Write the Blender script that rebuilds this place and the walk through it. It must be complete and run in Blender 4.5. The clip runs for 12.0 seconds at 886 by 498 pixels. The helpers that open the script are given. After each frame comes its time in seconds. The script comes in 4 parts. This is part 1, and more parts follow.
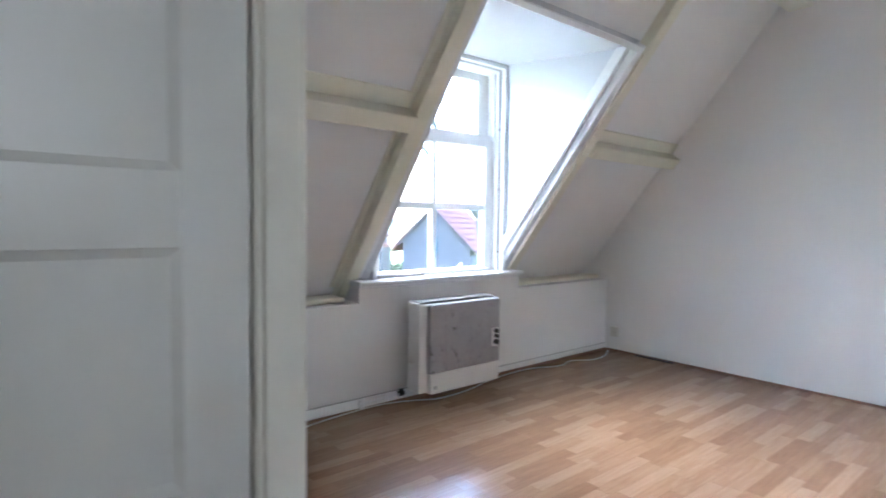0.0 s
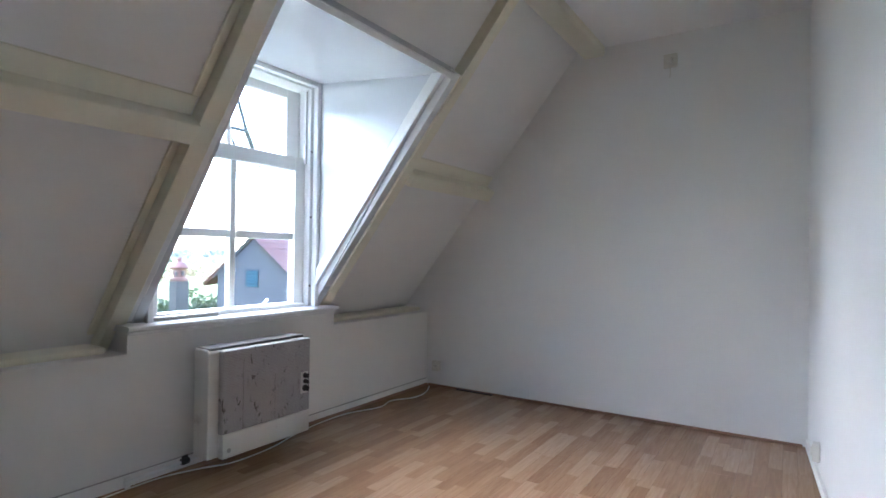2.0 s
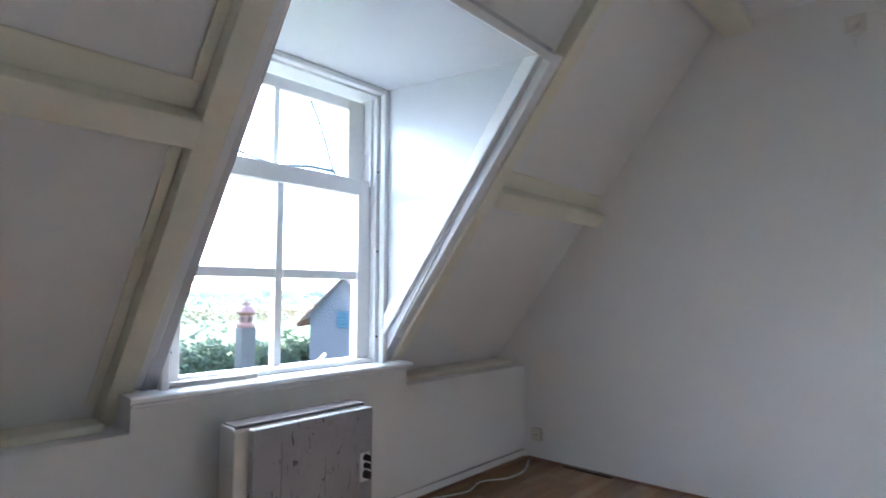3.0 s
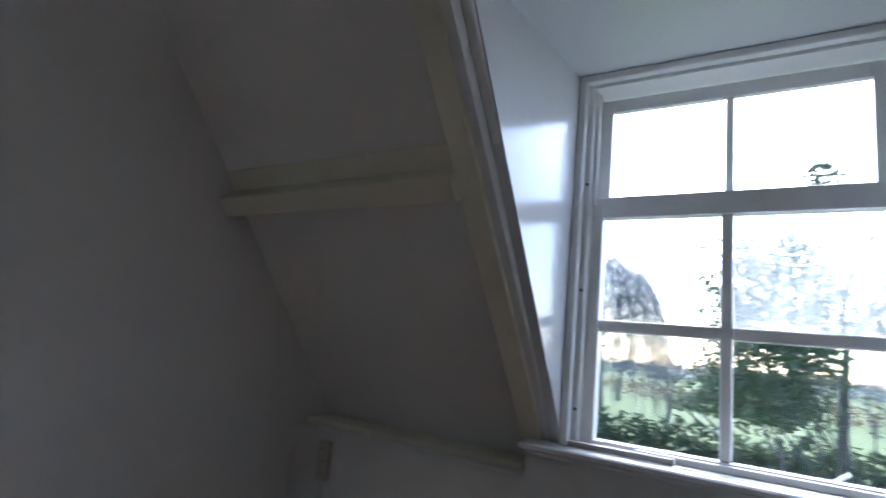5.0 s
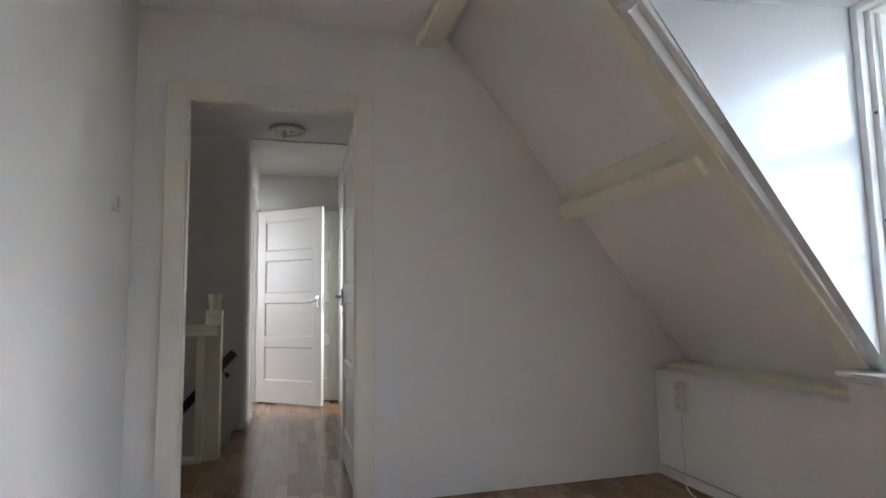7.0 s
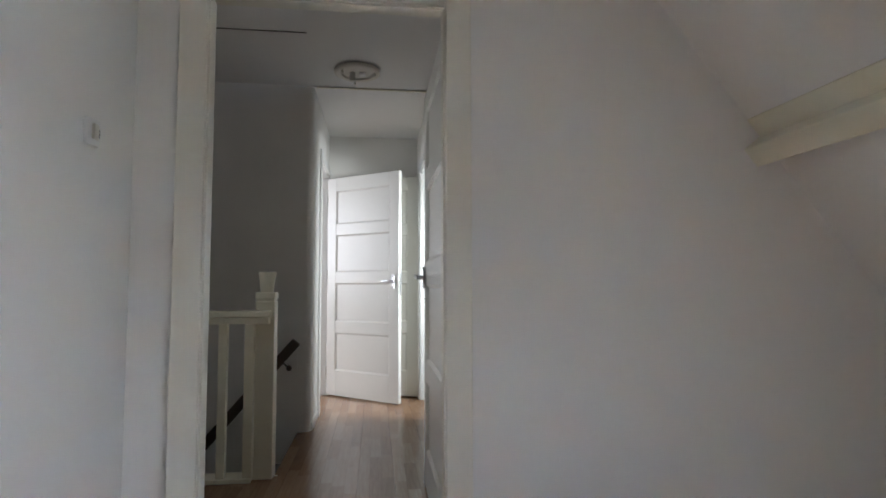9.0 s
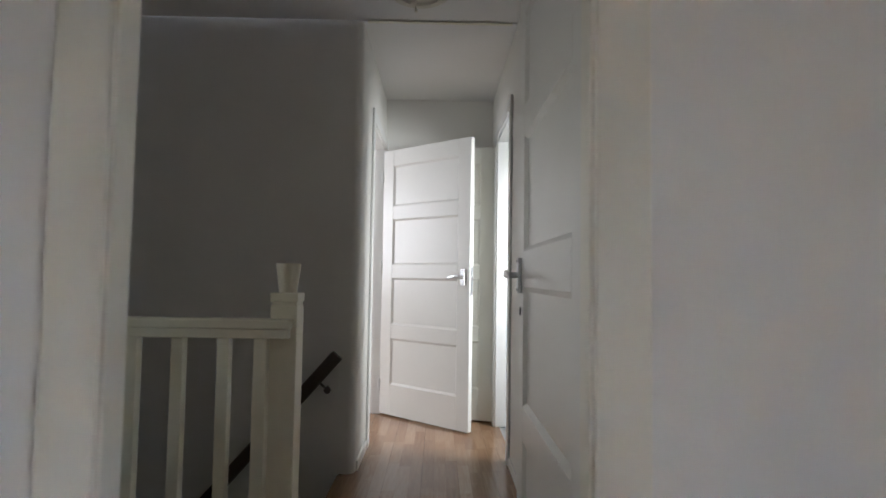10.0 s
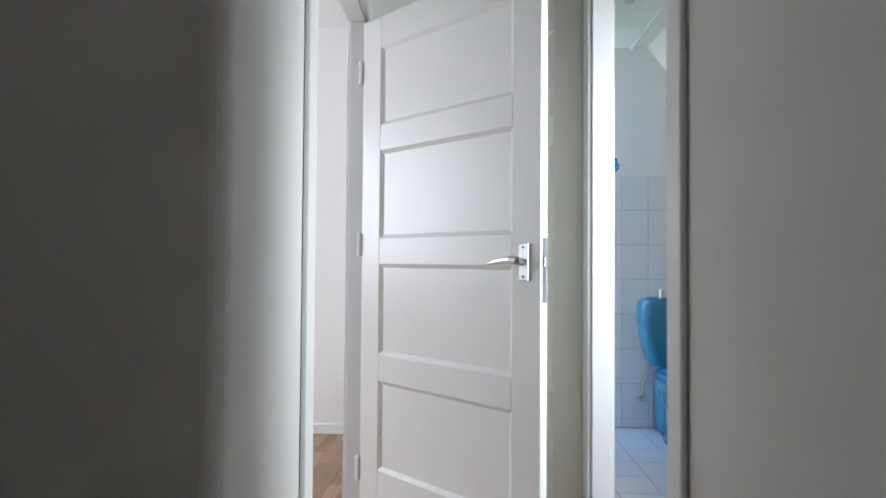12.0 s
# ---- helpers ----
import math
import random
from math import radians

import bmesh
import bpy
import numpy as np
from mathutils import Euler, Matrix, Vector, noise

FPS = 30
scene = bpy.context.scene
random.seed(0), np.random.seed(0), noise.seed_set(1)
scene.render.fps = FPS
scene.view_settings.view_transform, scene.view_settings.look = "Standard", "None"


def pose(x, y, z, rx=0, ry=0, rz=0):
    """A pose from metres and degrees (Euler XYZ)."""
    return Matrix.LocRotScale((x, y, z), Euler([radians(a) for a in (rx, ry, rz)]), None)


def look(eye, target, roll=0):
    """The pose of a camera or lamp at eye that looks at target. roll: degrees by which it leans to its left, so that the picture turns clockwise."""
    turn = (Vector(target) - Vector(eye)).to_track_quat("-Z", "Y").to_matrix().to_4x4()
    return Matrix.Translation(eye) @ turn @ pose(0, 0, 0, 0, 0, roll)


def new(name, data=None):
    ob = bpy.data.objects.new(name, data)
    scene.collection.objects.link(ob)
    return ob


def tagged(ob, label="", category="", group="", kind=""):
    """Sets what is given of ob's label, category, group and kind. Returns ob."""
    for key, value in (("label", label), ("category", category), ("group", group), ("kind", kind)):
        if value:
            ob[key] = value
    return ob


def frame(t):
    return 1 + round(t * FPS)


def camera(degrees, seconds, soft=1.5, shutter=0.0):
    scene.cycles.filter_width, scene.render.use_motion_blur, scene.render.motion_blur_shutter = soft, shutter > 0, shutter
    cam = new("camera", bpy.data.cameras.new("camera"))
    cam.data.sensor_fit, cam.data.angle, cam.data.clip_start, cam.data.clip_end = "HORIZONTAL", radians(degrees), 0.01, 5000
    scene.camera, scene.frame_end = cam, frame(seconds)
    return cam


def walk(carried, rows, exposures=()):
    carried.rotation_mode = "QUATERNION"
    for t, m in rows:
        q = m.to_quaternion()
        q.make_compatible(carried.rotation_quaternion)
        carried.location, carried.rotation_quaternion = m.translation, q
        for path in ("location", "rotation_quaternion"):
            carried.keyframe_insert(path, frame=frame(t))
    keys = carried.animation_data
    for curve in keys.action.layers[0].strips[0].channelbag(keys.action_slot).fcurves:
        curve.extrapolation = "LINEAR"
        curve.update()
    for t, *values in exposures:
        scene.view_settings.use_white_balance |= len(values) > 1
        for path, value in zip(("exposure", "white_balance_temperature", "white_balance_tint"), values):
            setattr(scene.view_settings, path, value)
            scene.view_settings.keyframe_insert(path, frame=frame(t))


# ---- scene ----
# ---- camera and walk ----
cam = camera(78.0, 12.0, soft=1.6, shutter=0.3)
PATH = [
    (0, (2.669, -0.412, 1.074), (1.134, 0.867, 0.972), 0.7),
    (0.5, (2.601, -0.226, 1.1), (1.365, 1.339, 0.96), 2.1),
    (1, (2.557, -0.169, 1.09), (1.464, 1.504, 0.995), 2.0),
    (1.5, (2.551, -0.174, 1.085), (1.48, 1.515, 1.055), 1.6),
    (2, (2.538, -0.131, 1.071), (1.464, 1.556, 1.092), 0.8),
    (2.5, (2.298, 0.136, 1.074), (1.217, 1.817, 1.142), -0.0),
    (2.7, (2.202, 0.265, 1.081), (1.04, 1.89, 1.185), -0.2),
    (4.3, (1.915, 1.575, 1.093), (-0.061, 1.642, 1.395), 3.7),
    (4.5, (1.964, 1.704, 1.081), (0.009, 1.413, 1.392), 4.2),
    (5, (1.963, 2.034, 1.05), (0.312, 0.956, 1.387), 5.7),
    (5.5, (2.015, 2.384, 1.078), (0.858, 0.775, 1.349), 4.1),
    (6, (2.041, 2.586, 1.041), (1.264, 0.762, 1.298), 2.4),
    (6.5, (2.13, 2.835, 1.017), (1.545, 0.937, 1.248), 0.3),
    (6.7, (2.106, 2.901, 1.015), (1.559, 0.989, 1.231), -0.4),
    (8.3, (2.058, 2.574, 1.028), (1.61, 0.63, 1.163), -1.1),
    (8.5, (2.045, 2.427, 1.04), (1.672, 0.466, 1.172), -0.6),
    (9, (2.034, 1.951, 1.032), (1.79, -0.03, 1.16), -0.1),
    (9.5, (2.019, 1.477, 1.054), (1.933, -0.517, 1.177), 0.4),
    (10, (2.053, 0.938, 1.058), (2.036, -1.06, 1.159), 0.9),
    (10.5, (2.062, 0.371, 1.061), (2.062, -1.627, 1.143), 0.4),
    (11, (2.112, -0.143, 1.05), (2.111, -2.142, 1.112), 0.2),
    (11.5, (2.017, -0.635, 1.061), (2.084, -2.633, 1.107), 0.6),
    (12, (2.065, -1.105, 1.057), (2.148, -3.102, 1.1), 0.4),
]
EXPOSURES = [
    (0, 4.72, 5250, 11), (0.5, 4.38, 5220, 9), (1.0, 4.08, 5350, 10), (2.7, 4.03, 5300, 11), (4.3, 2.9, 5100, 12),
    (5.0, 2.45, 5300, 12), (6.0, 3.3, 5850, 12), (6.7, 3.78, 5850, 12), (8.5, 4.05, 5750, 11),
    (10.0, 4.02, 5850, 12), (10.6, 3.97, 6100, 12), (11.1, 4.0, 5750, 12), (12, 4.0, 5550, 12)]
walk(cam, [(t, look(eye, target, roll)) for t, eye, target, roll in PATH], EXPOSURES)

# ---- world, sun, large lights ----
world = bpy.data.worlds.new("sky")
scene.world = world
world.use_nodes = True
wn, wl = world.node_tree.nodes, world.node_tree.links
sky = wn.new("ShaderNodeTexSky")
sky.sky_type = "NISHITA"
sky.sun_disc = False
sky.sun_elevation = radians(38)
sky.sun_rotation = radians(264.3)
sky.air_density, sky.dust_density, sky.ozone_density = 1.0, 2.0, 2.0
wl.new(sky.outputs[0], wn["Background"].inputs[0])
wn["Background"].inputs[1].default_value = 0.15


def lamp(name, kind, energy, m, color=(1, 1, 1), size=1.0, size_y=None, angle=None, spread=180):
    d = bpy.data.lights.new(name, kind)
    d.energy, d.color = energy, color
    if kind == "AREA":
        d.shape, d.size, d.size_y = "RECTANGLE", size, size_y or size
        d.spread = radians(spread)
    if angle is not None:
        d.angle = radians(angle)
    ob = new(name, d)
    ob.matrix_world = m
    return ob


lamp("sun", "SUN", 0.5, look((-30, -3, 23.5), (0, 0, 0)), (1.0, 0.98, 0.96), angle=60)


# ---- materials ----
def material(name, base, rough=0.6, metal=0.0, vary=0.06, scale=3.0, bump=0.0, fine=60.0, stain=None, coat=0.0):
    """Principled with large soft variation, fine grain and bump; stain: (colour, threshold, scale)."""
    mt = bpy.data.materials.new(name)
    mt.use_nodes = True
    nt = mt.node_tree
    n, l = nt.nodes, nt.links
    b = n["Principled BSDF"]
    big = n.new("ShaderNodeTexNoise")
    big.inputs["Scale"].default_value, big.inputs["Detail"].default_value = scale, 4
    small = n.new("ShaderNodeTexNoise")
    small.inputs["Scale"].default_value, small.inputs["Detail"].default_value = fine, 3
    pos = n.new("ShaderNodeNewGeometry")
    for q in (big, small):
        l.new(pos.outputs["Position"], q.inputs["Vector"])
    mix = n.new("ShaderNodeMix")
    mix.data_type = "RGBA"
    mix.inputs[6].default_value = (*[c * (1 - vary) for c in base], 1)
    mix.inputs[7].default_value = (*[min(1, c * (1 + vary)) for c in base], 1)
    add = n.new("ShaderNodeMath")
    add.operation = "MULTIPLY_ADD"
    l.new(small.outputs[0], add.inputs[0])
    add.inputs[1].default_value = 0.35
    l.new(big.outputs[0], add.inputs[2])
    sub = n.new("ShaderNodeMath")
    sub.operation = "SUBTRACT"
    l.new(add.outputs[0], sub.inputs[0])
    sub.inputs[1].default_value = 0.17
    l.new(sub.outputs[0], mix.inputs[0])
    colour = mix.outputs[2]
    if stain:
        st = n.new("ShaderNodeTexNoise")
        st.inputs["Scale"].default_value, st.inputs["Detail"].default_value = stain[2], 6
        l.new(pos.outputs["Position"], st.inputs["Vector"])
        ramp = n.new("ShaderNodeMapRange")
        ramp.inputs[1].default_value, ramp.inputs[2].default_value = stain[1], stain[1] + 0.12
        l.new(st.outputs[0], ramp.inputs[0])
        m2 = n.new("ShaderNodeMix")
        m2.data_type = "RGBA"
        l.new(ramp.outputs[0], m2.inputs[0])
        l.new(colour, m2.inputs[6])
        m2.inputs[7].default_value = (*stain[0], 1)
        colour = m2.outputs[2]
    l.new(colour, b.inputs["Base Color"])
    b.inputs["Roughness"].default_value, b.inputs["Metallic"].default_value = rough, metal
    if coat:
        b.inputs["Coat Weight"].default_value, b.inputs["Coat Roughness"].default_value = coat, 0.15
    if bump:
        bp = n.new("ShaderNodeBump")
        bp.inputs["Strength"].default_value, bp.inputs["Distance"].default_value = bump, 0.004
        l.new(add.outputs[0], bp.inputs["Height"])
        l.new(bp.outputs[0], b.inputs["Normal"])
    return mt


def leafy(name, base, through_light=0.45):
    """Leaves that let part of the light through."""
    mt = material(name, base, 0.55, vary=0.4, scale=2.5, fine=20)
    n, l = mt.node_tree.nodes, mt.node_tree.links
    b = n["Principled BSDF"]
    tr = n.new("ShaderNodeBsdfTranslucent")
    l.new(b.inputs["Base Color"].links[0].from_socket, tr.inputs["Color"])
    mx = n.new("ShaderNodeMixShader")
    mx.inputs[0].default_value = through_light
    l.new(b.outputs[0], mx.inputs[1])
    l.new(tr.outputs[0], mx.inputs[2])
    l.new(mx.outputs[0], n["Material Output"].inputs["Surface"])
    return mt


def laminate():
    """Three-strip laminate: printed blocks along y, each of its own tone, with wood grain."""
    mt = bpy.data.materials.new("laminate")
    mt.use_nodes = True
    nt = mt.node_tree
    n, l = nt.nodes, nt.links
    b = n["Principled BSDF"]
    pos = n.new("ShaderNodeNewGeometry")
    sep = n.new("ShaderNodeSeparateXYZ")
    l.new(pos.outputs["Position"], sep.inputs[0])

    def mth(op, a, c, d=None):
        k = n.new("ShaderNodeMath")
        k.operation = op
        for i, v in enumerate((a, c, d)):
            if v is None:
                continue
            if isinstance(v, (int, float)):
                k.inputs[i].default_value = v
            else:
                l.new(v, k.inputs[i])
        return k.outputs[0]

    u = mth("DIVIDE", sep.outputs[0], 0.0643)
    col = mth("FLOOR", u, 0)
    wn1 = n.new("ShaderNodeTexWhiteNoise")
    wn1.noise_dimensions = "1D"
    l.new(col, wn1.inputs["W"])
    v = mth("ADD", mth("DIVIDE", sep.outputs[1], 0.40), wn1.outputs["Value"])
    row = mth("FLOOR", v, 0)
    com = n.new("ShaderNodeCombineXYZ")
    l.new(col, com.inputs[0])
    l.new(row, com.inputs[1])
    wn2 = n.new("ShaderNodeTexWhiteNoise")
    wn2.noise_dimensions = "2D"
    l.new(com.outputs[0], wn2.inputs["Vector"])
    gv = n.new("ShaderNodeCombineXYZ")
    l.new(mth("MULTIPLY", sep.outputs[0], 90.0), gv.inputs[0])
    l.new(mth("MULTIPLY", sep.outputs[1], 6.0), gv.inputs[1])
    l.new(mth("MULTIPLY", wn2.outputs["Value"], 40.0), gv.inputs[2])
    gr = n.new("ShaderNodeTexNoise")
    gr.inputs["Scale"].default_value, gr.inputs["Detail"].default_value, gr.inputs["Distortion"].default_value = 1.0, 5, 0.6
    l.new(gv.outputs[0], gr.inputs["Vector"])
    tone = mth("ADD", mth("MULTIPLY", wn2.outputs["Value"], 0.40), mth("MULTIPLY", gr.outputs[0], 0.60))
    ramp = n.new("ShaderNodeValToRGB")
    e = ramp.color_ramp.elements
    e[0].position, e[0].color = 0.1, (0.20, 0.105, 0.055, 1)
    e[1].position, e[1].color = 0.9, (0.42, 0.28, 0.175, 1)
    mid = ramp.color_ramp.elements.new(0.5)
    mid.color = (0.305, 0.18, 0.10, 1)
    l.new(tone, ramp.inputs[0])
    # dark joints between the printed blocks
    fu = mth("ABSOLUTE", mth("SUBTRACT", mth("FRACT", u, 0), 0.5), 0)
    fv = mth("ABSOLUTE", mth("SUBTRACT", mth("FRACT", v, 0), 0.5), 0)
    edge = mth("MAXIMUM", mth("GREATER_THAN", fu, 0.488), mth("GREATER_THAN", fv, 0.4975))
    mix = n.new("ShaderNodeMix")
    mix.data_type = "RGBA"
    l.new(mth("MULTIPLY", edge, 0.5), mix.inputs[0])
    l.new(ramp.outputs[0], mix.inputs[6])
    mix.inputs[7].default_value = (0.14, 0.07, 0.03, 1)
    l.new(mix.outputs[2], b.inputs["Base Color"])
    sc = n.new("ShaderNodeTexNoise")
    sc.inputs["Scale"].default_value, sc.inputs["Detail"].default_value = 2.5, 6
    l.new(pos.outputs["Position"], sc.inputs["Vector"])
    rr = n.new("ShaderNodeMapRange")
    rr.inputs[3].default_value, rr.inputs[4].default_value = 0.15, 0.27
    l.new(sc.outputs[0], rr.inputs[0])
    l.new(rr.outputs[0], b.inputs["Roughness"])
    bp = n.new("ShaderNodeBump")
    bp.inputs["Strength"].default_value, bp.inputs["Distance"].default_value = 0.12, 0.001
    l.new(gr.outputs[0], bp.inputs["Height"])
    l.new(bp.outputs[0], b.inputs["Normal"])
    return mt


WALL = material("wall_paint", (0.84, 0.825, 0.785), 0.75, vary=0.04, scale=1.6, bump=0.25, fine=180)
PANEL = material("slope_board_paint", (0.84, 0.825, 0.785), 0.55, vary=0.04, scale=2.0, bump=0.1, fine=90)
CREAM = material("cream_gloss_paint", (0.82, 0.785, 0.635), 0.38, vary=0.07, scale=4.0, bump=0.1, fine=50)
FRAMEPAINT = material("pale_cream_frame_paint", (0.83, 0.80, 0.70), 0.36, vary=0.05, scale=4.0, bump=0.1, fine=50)
WHITE = material("white_gloss_paint", (0.80, 0.80, 0.78), 0.28, vary=0.03, scale=5.0, bump=0.06, fine=40)
# white boards greyed below the other paint to offset strong window light
CHEEK = material("dormer_board_paint_dimmed", (0.66, 0.67, 0.68), 0.20, vary=0.03, scale=2.5, bump=0.05, fine=30)
CEIL = material("ceiling_paint", (0.85, 0.84, 0.82), 0.8, vary=0.03, scale=1.5, bump=0.15, fine=150)
DOOR = material("door_paint", (0.78, 0.77, 0.72), 0.30, vary=0.03, scale=4.0, bump=0.07, fine=35)
LAMINATE = laminate()
SUBFLOOR = material("subfloor", (0.10, 0.05, 0.025), 0.8)
DARKWOOD = material("dark_handrail_wood", (0.035, 0.018, 0.012), 0.35, vary=0.2, scale=9, fine=70, bump=0.1)
STEEL = material("satin_aluminium", (0.62, 0.62, 0.63), 0.28, 1.0, vary=0.05, scale=20)
BLACK = material("black_plastic", (0.015, 0.015, 0.016), 0.4)
PLASTIC = material("cream_plastic", (0.72, 0.69, 0.60), 0.4, vary=0.04)
WHITEPLASTIC = material("white_plastic", (0.78, 0.77, 0.74), 0.4, vary=0.03)
WOODEDGE = material("bare_wood_lath", (0.24, 0.12, 0.06), 0.6, vary=0.2, scale=12, fine=120, bump=0.2)
BATTEN = material("weathered_batten", (0.42, 0.40, 0.37), 0.7, vary=0.15, scale=14, fine=90, bump=0.3)
CASE = material("enamel_white", (0.76, 0.74, 0.68), 0.35, vary=0.04, scale=5, stain=((0.45, 0.40, 0.33), 0.68, 6.0))
TILE = material("white_glazed_tile", (0.74, 0.75, 0.77), 0.38, vary=0.04, scale=4)
GROUT = material("grout", (0.42, 0.41, 0.40), 0.9)
FLOORTILE = material("pale_floor_tile", (0.62, 0.60, 0.60), 0.35, vary=0.06, scale=5)
BLUE = material("blue_glazed_ceramic", (0.03, 0.20, 0.34), 0.12, vary=0.05, scale=3, coat=0.4)
BLUEPLASTIC = material("blue_plastic", (0.02, 0.20, 0.42), 0.3)


def grille_material():
    """Perforated grey sheet with scuffed dark wear."""
    mt = material("worn_grey_grille", (0.47, 0.455, 0.455), 0.5, 0.2, vary=0.12, scale=7, fine=160, bump=0.15)
    nt = mt.node_tree
    n, l = nt.nodes, nt.links
    b = n["Principled BSDF"]
    old = b.inputs["Base Color"].links[0].from_socket
    pos = n.new("ShaderNodeNewGeometry")
    mp = n.new("ShaderNodeMapping")
    mp.inputs["Scale"].default_value = (1, 1.0, 0.45)
    l.new(pos.outputs["Position"], mp.inputs[0])
    st = n.new("ShaderNodeTexNoise")
    st.inputs["Scale"].default_value, st.inputs["Detail"].default_value, st.inputs["Distortion"].default_value = 30, 9, 1.6
    l.new(mp.outputs[0], st.inputs["Vector"])
    mr = n.new("ShaderNodeMapRange")
    mr.inputs[1].default_value, mr.inputs[2].default_value = 0.60, 0.68
    l.new(st.outputs[0], mr.inputs[0])
    mx = n.new("ShaderNodeMix")
    mx.data_type = "RGBA"
    l.new(mr.outputs[0], mx.inputs[0])
    l.new(old, mx.inputs[6])
    mx.inputs[7].default_value = (0.13, 0.115, 0.11, 1)
    sep = n.new("ShaderNodeSeparateXYZ")
    l.new(pos.outputs["Position"], sep.inputs[0])
    hole = None
    for k in (1, 2):
        d = n.new("ShaderNodeMath")
        d.operation = "MULTIPLY"
        l.new(sep.outputs[k], d.inputs[0])
        d.inputs[1].default_value = 130.0
        fr = n.new("ShaderNodeMath")
        fr.operation = "FRACT"
        l.new(d.outputs[0], fr.inputs[0])
        gt = n.new("ShaderNodeMath")
        gt.operation = "GREATER_THAN"
        l.new(fr.outputs[0], gt.inputs[0])
        gt.inputs[1].default_value = 0.10 if k == 1 else 0.45
        if hole is None:
            hole = gt
        else:
            ml = n.new("ShaderNodeMath")
            ml.operation = "MULTIPLY"
            l.new(hole.outputs[0], ml.inputs[0])
            l.new(gt.outputs[0], ml.inputs[1])
            hole = ml
    sc = n.new("ShaderNodeMath")
    sc.operation = "MULTIPLY"
    l.new(hole.outputs[0], sc.inputs[0])
    sc.inputs[1].default_value = 0.42
    mh = n.new("ShaderNodeMix")
    mh.data_type = "RGBA"
    l.new(sc.outputs[0], mh.inputs[0])
    l.new(mx.outputs[2], mh.inputs[6])
    mh.inputs[7].default_value = (0.06, 0.055, 0.055, 1)
    l.new(mh.outputs[2], b.inputs["Base Color"])
    return mt


GRILLE = grille_material()


def glass_material():
    mt = bpy.data.materials.new("window_glass")
    mt.use_nodes = True
    b = mt.node_tree.nodes["Principled BSDF"]
    b.inputs["Transmission Weight"].default_value = 1.0
    b.inputs["Roughness"].default_value = 0.0
    b.inputs["IOR"].default_value = 1.45
    b.inputs["Base Color"].default_value = (0.96, 0.98, 0.98, 1)
    return mt


GLASS = glass_material()


def fogged_material():
    """Glass filmed with condensation that has run down in streaks."""
    mt = glass_material()
    mt.name = "fogged_glass"
    n, l = mt.node_tree.nodes, mt.node_tree.links
    b = n["Principled BSDF"]
    pos = n.new("ShaderNodeNewGeometry")
    mp = n.new("ShaderNodeMapping")
    mp.inputs["Scale"].default_value = (1, 34.0, 3.0)
    l.new(pos.outputs["Position"], mp.inputs[0])
    ns = n.new("ShaderNodeTexNoise")
    ns.inputs["Scale"].default_value, ns.inputs["Detail"].default_value = 1.0, 4
    l.new(mp.outputs[0], ns.inputs["Vector"])
    mr = n.new("ShaderNodeMapRange")
    mr.inputs[1].default_value, mr.inputs[2].default_value, mr.inputs[3].default_value, mr.inputs[4].default_value = 0.35, 0.7, 0.04, 0.20
    l.new(ns.outputs[0], mr.inputs[0])
    film = n.new("ShaderNodeBsdfTranslucent")
    film.inputs["Color"].default_value = (0.92, 0.94, 0.95, 1)
    mx = n.new("ShaderNodeMixShader")
    l.new(mr.outputs[0], mx.inputs[0])
    l.new(b.outputs[0], mx.inputs[1])
    l.new(film.outputs[0], mx.inputs[2])
    l.new(mx.outputs[0], n["Material Output"].inputs["Surface"])
    b.inputs["Roughness"].default_value = 0.015
    return mt


FOGGED = fogged_material()


# ---- mesh helpers ----
def add_box(bm, x0, x1, y0, y1, z0, z1, bevel=0.0, m=None):
    c = [(x0, y0, z0), (x1, y0, z0), (x1, y1, z0), (x0, y1, z0), (x0, y0, z1), (x1, y0, z1), (x1, y1, z1), (x0, y1, z1)]
    vs = [bm.verts.new(m @ Vector(p) if m else p) for p in c]
    fs = [bm.faces.new([vs[i] for i in q]) for q in ((3, 2, 1, 0), (4, 5, 6, 7), (0, 1, 5, 4), (1, 2, 6, 5), (2, 3, 7, 6), (3, 0, 4, 7))]
    if bevel:
        es = list({e for f in fs for e in f.edges})
        bmesh.ops.bevel(bm, geom=es, offset=bevel, segments=2, affect="EDGES", profile=0.5)
    return bm


def box(x0, x1, y0, y1, z0, z1, bevel=0.0, m=None):
    return add_box(bmesh.new(), x0, x1, y0, y1, z0, z1, bevel, m)


def add_prism(bm, pts, y0, y1, axis="y", bevel=0.0):
    """A polygon in xz (axis y), xy (axis z) or yz (axis x), pulled from y0 to y1."""
    def at(p, q):
        return {"y": (p[0], q, p[1]), "z": (p[0], p[1], q), "x": (q, p[0], p[1])}[axis]
    a = [bm.verts.new(at(p, y0)) for p in pts]
    b = [bm.verts.new(at(p, y1)) for p in pts]
    k = len(pts)
    fs = [bm.faces.new(a), bm.faces.new(b[::-1])]
    fs += [bm.faces.new((a[i], b[i], b[(i + 1) % k], a[(i + 1) % k])) for i in range(k)]
    bmesh.ops.recalc_face_normals(bm, faces=fs)
    if bevel:
        bmesh.ops.bevel(bm, geom=list({e for f in fs for e in f.edges}), offset=bevel, segments=2, affect="EDGES", profile=0.5)
    return bm


def prism(pts, y0, y1, axis="y", bevel=0.0):
    return add_prism(bmesh.new(), pts, y0, y1, axis, bevel)


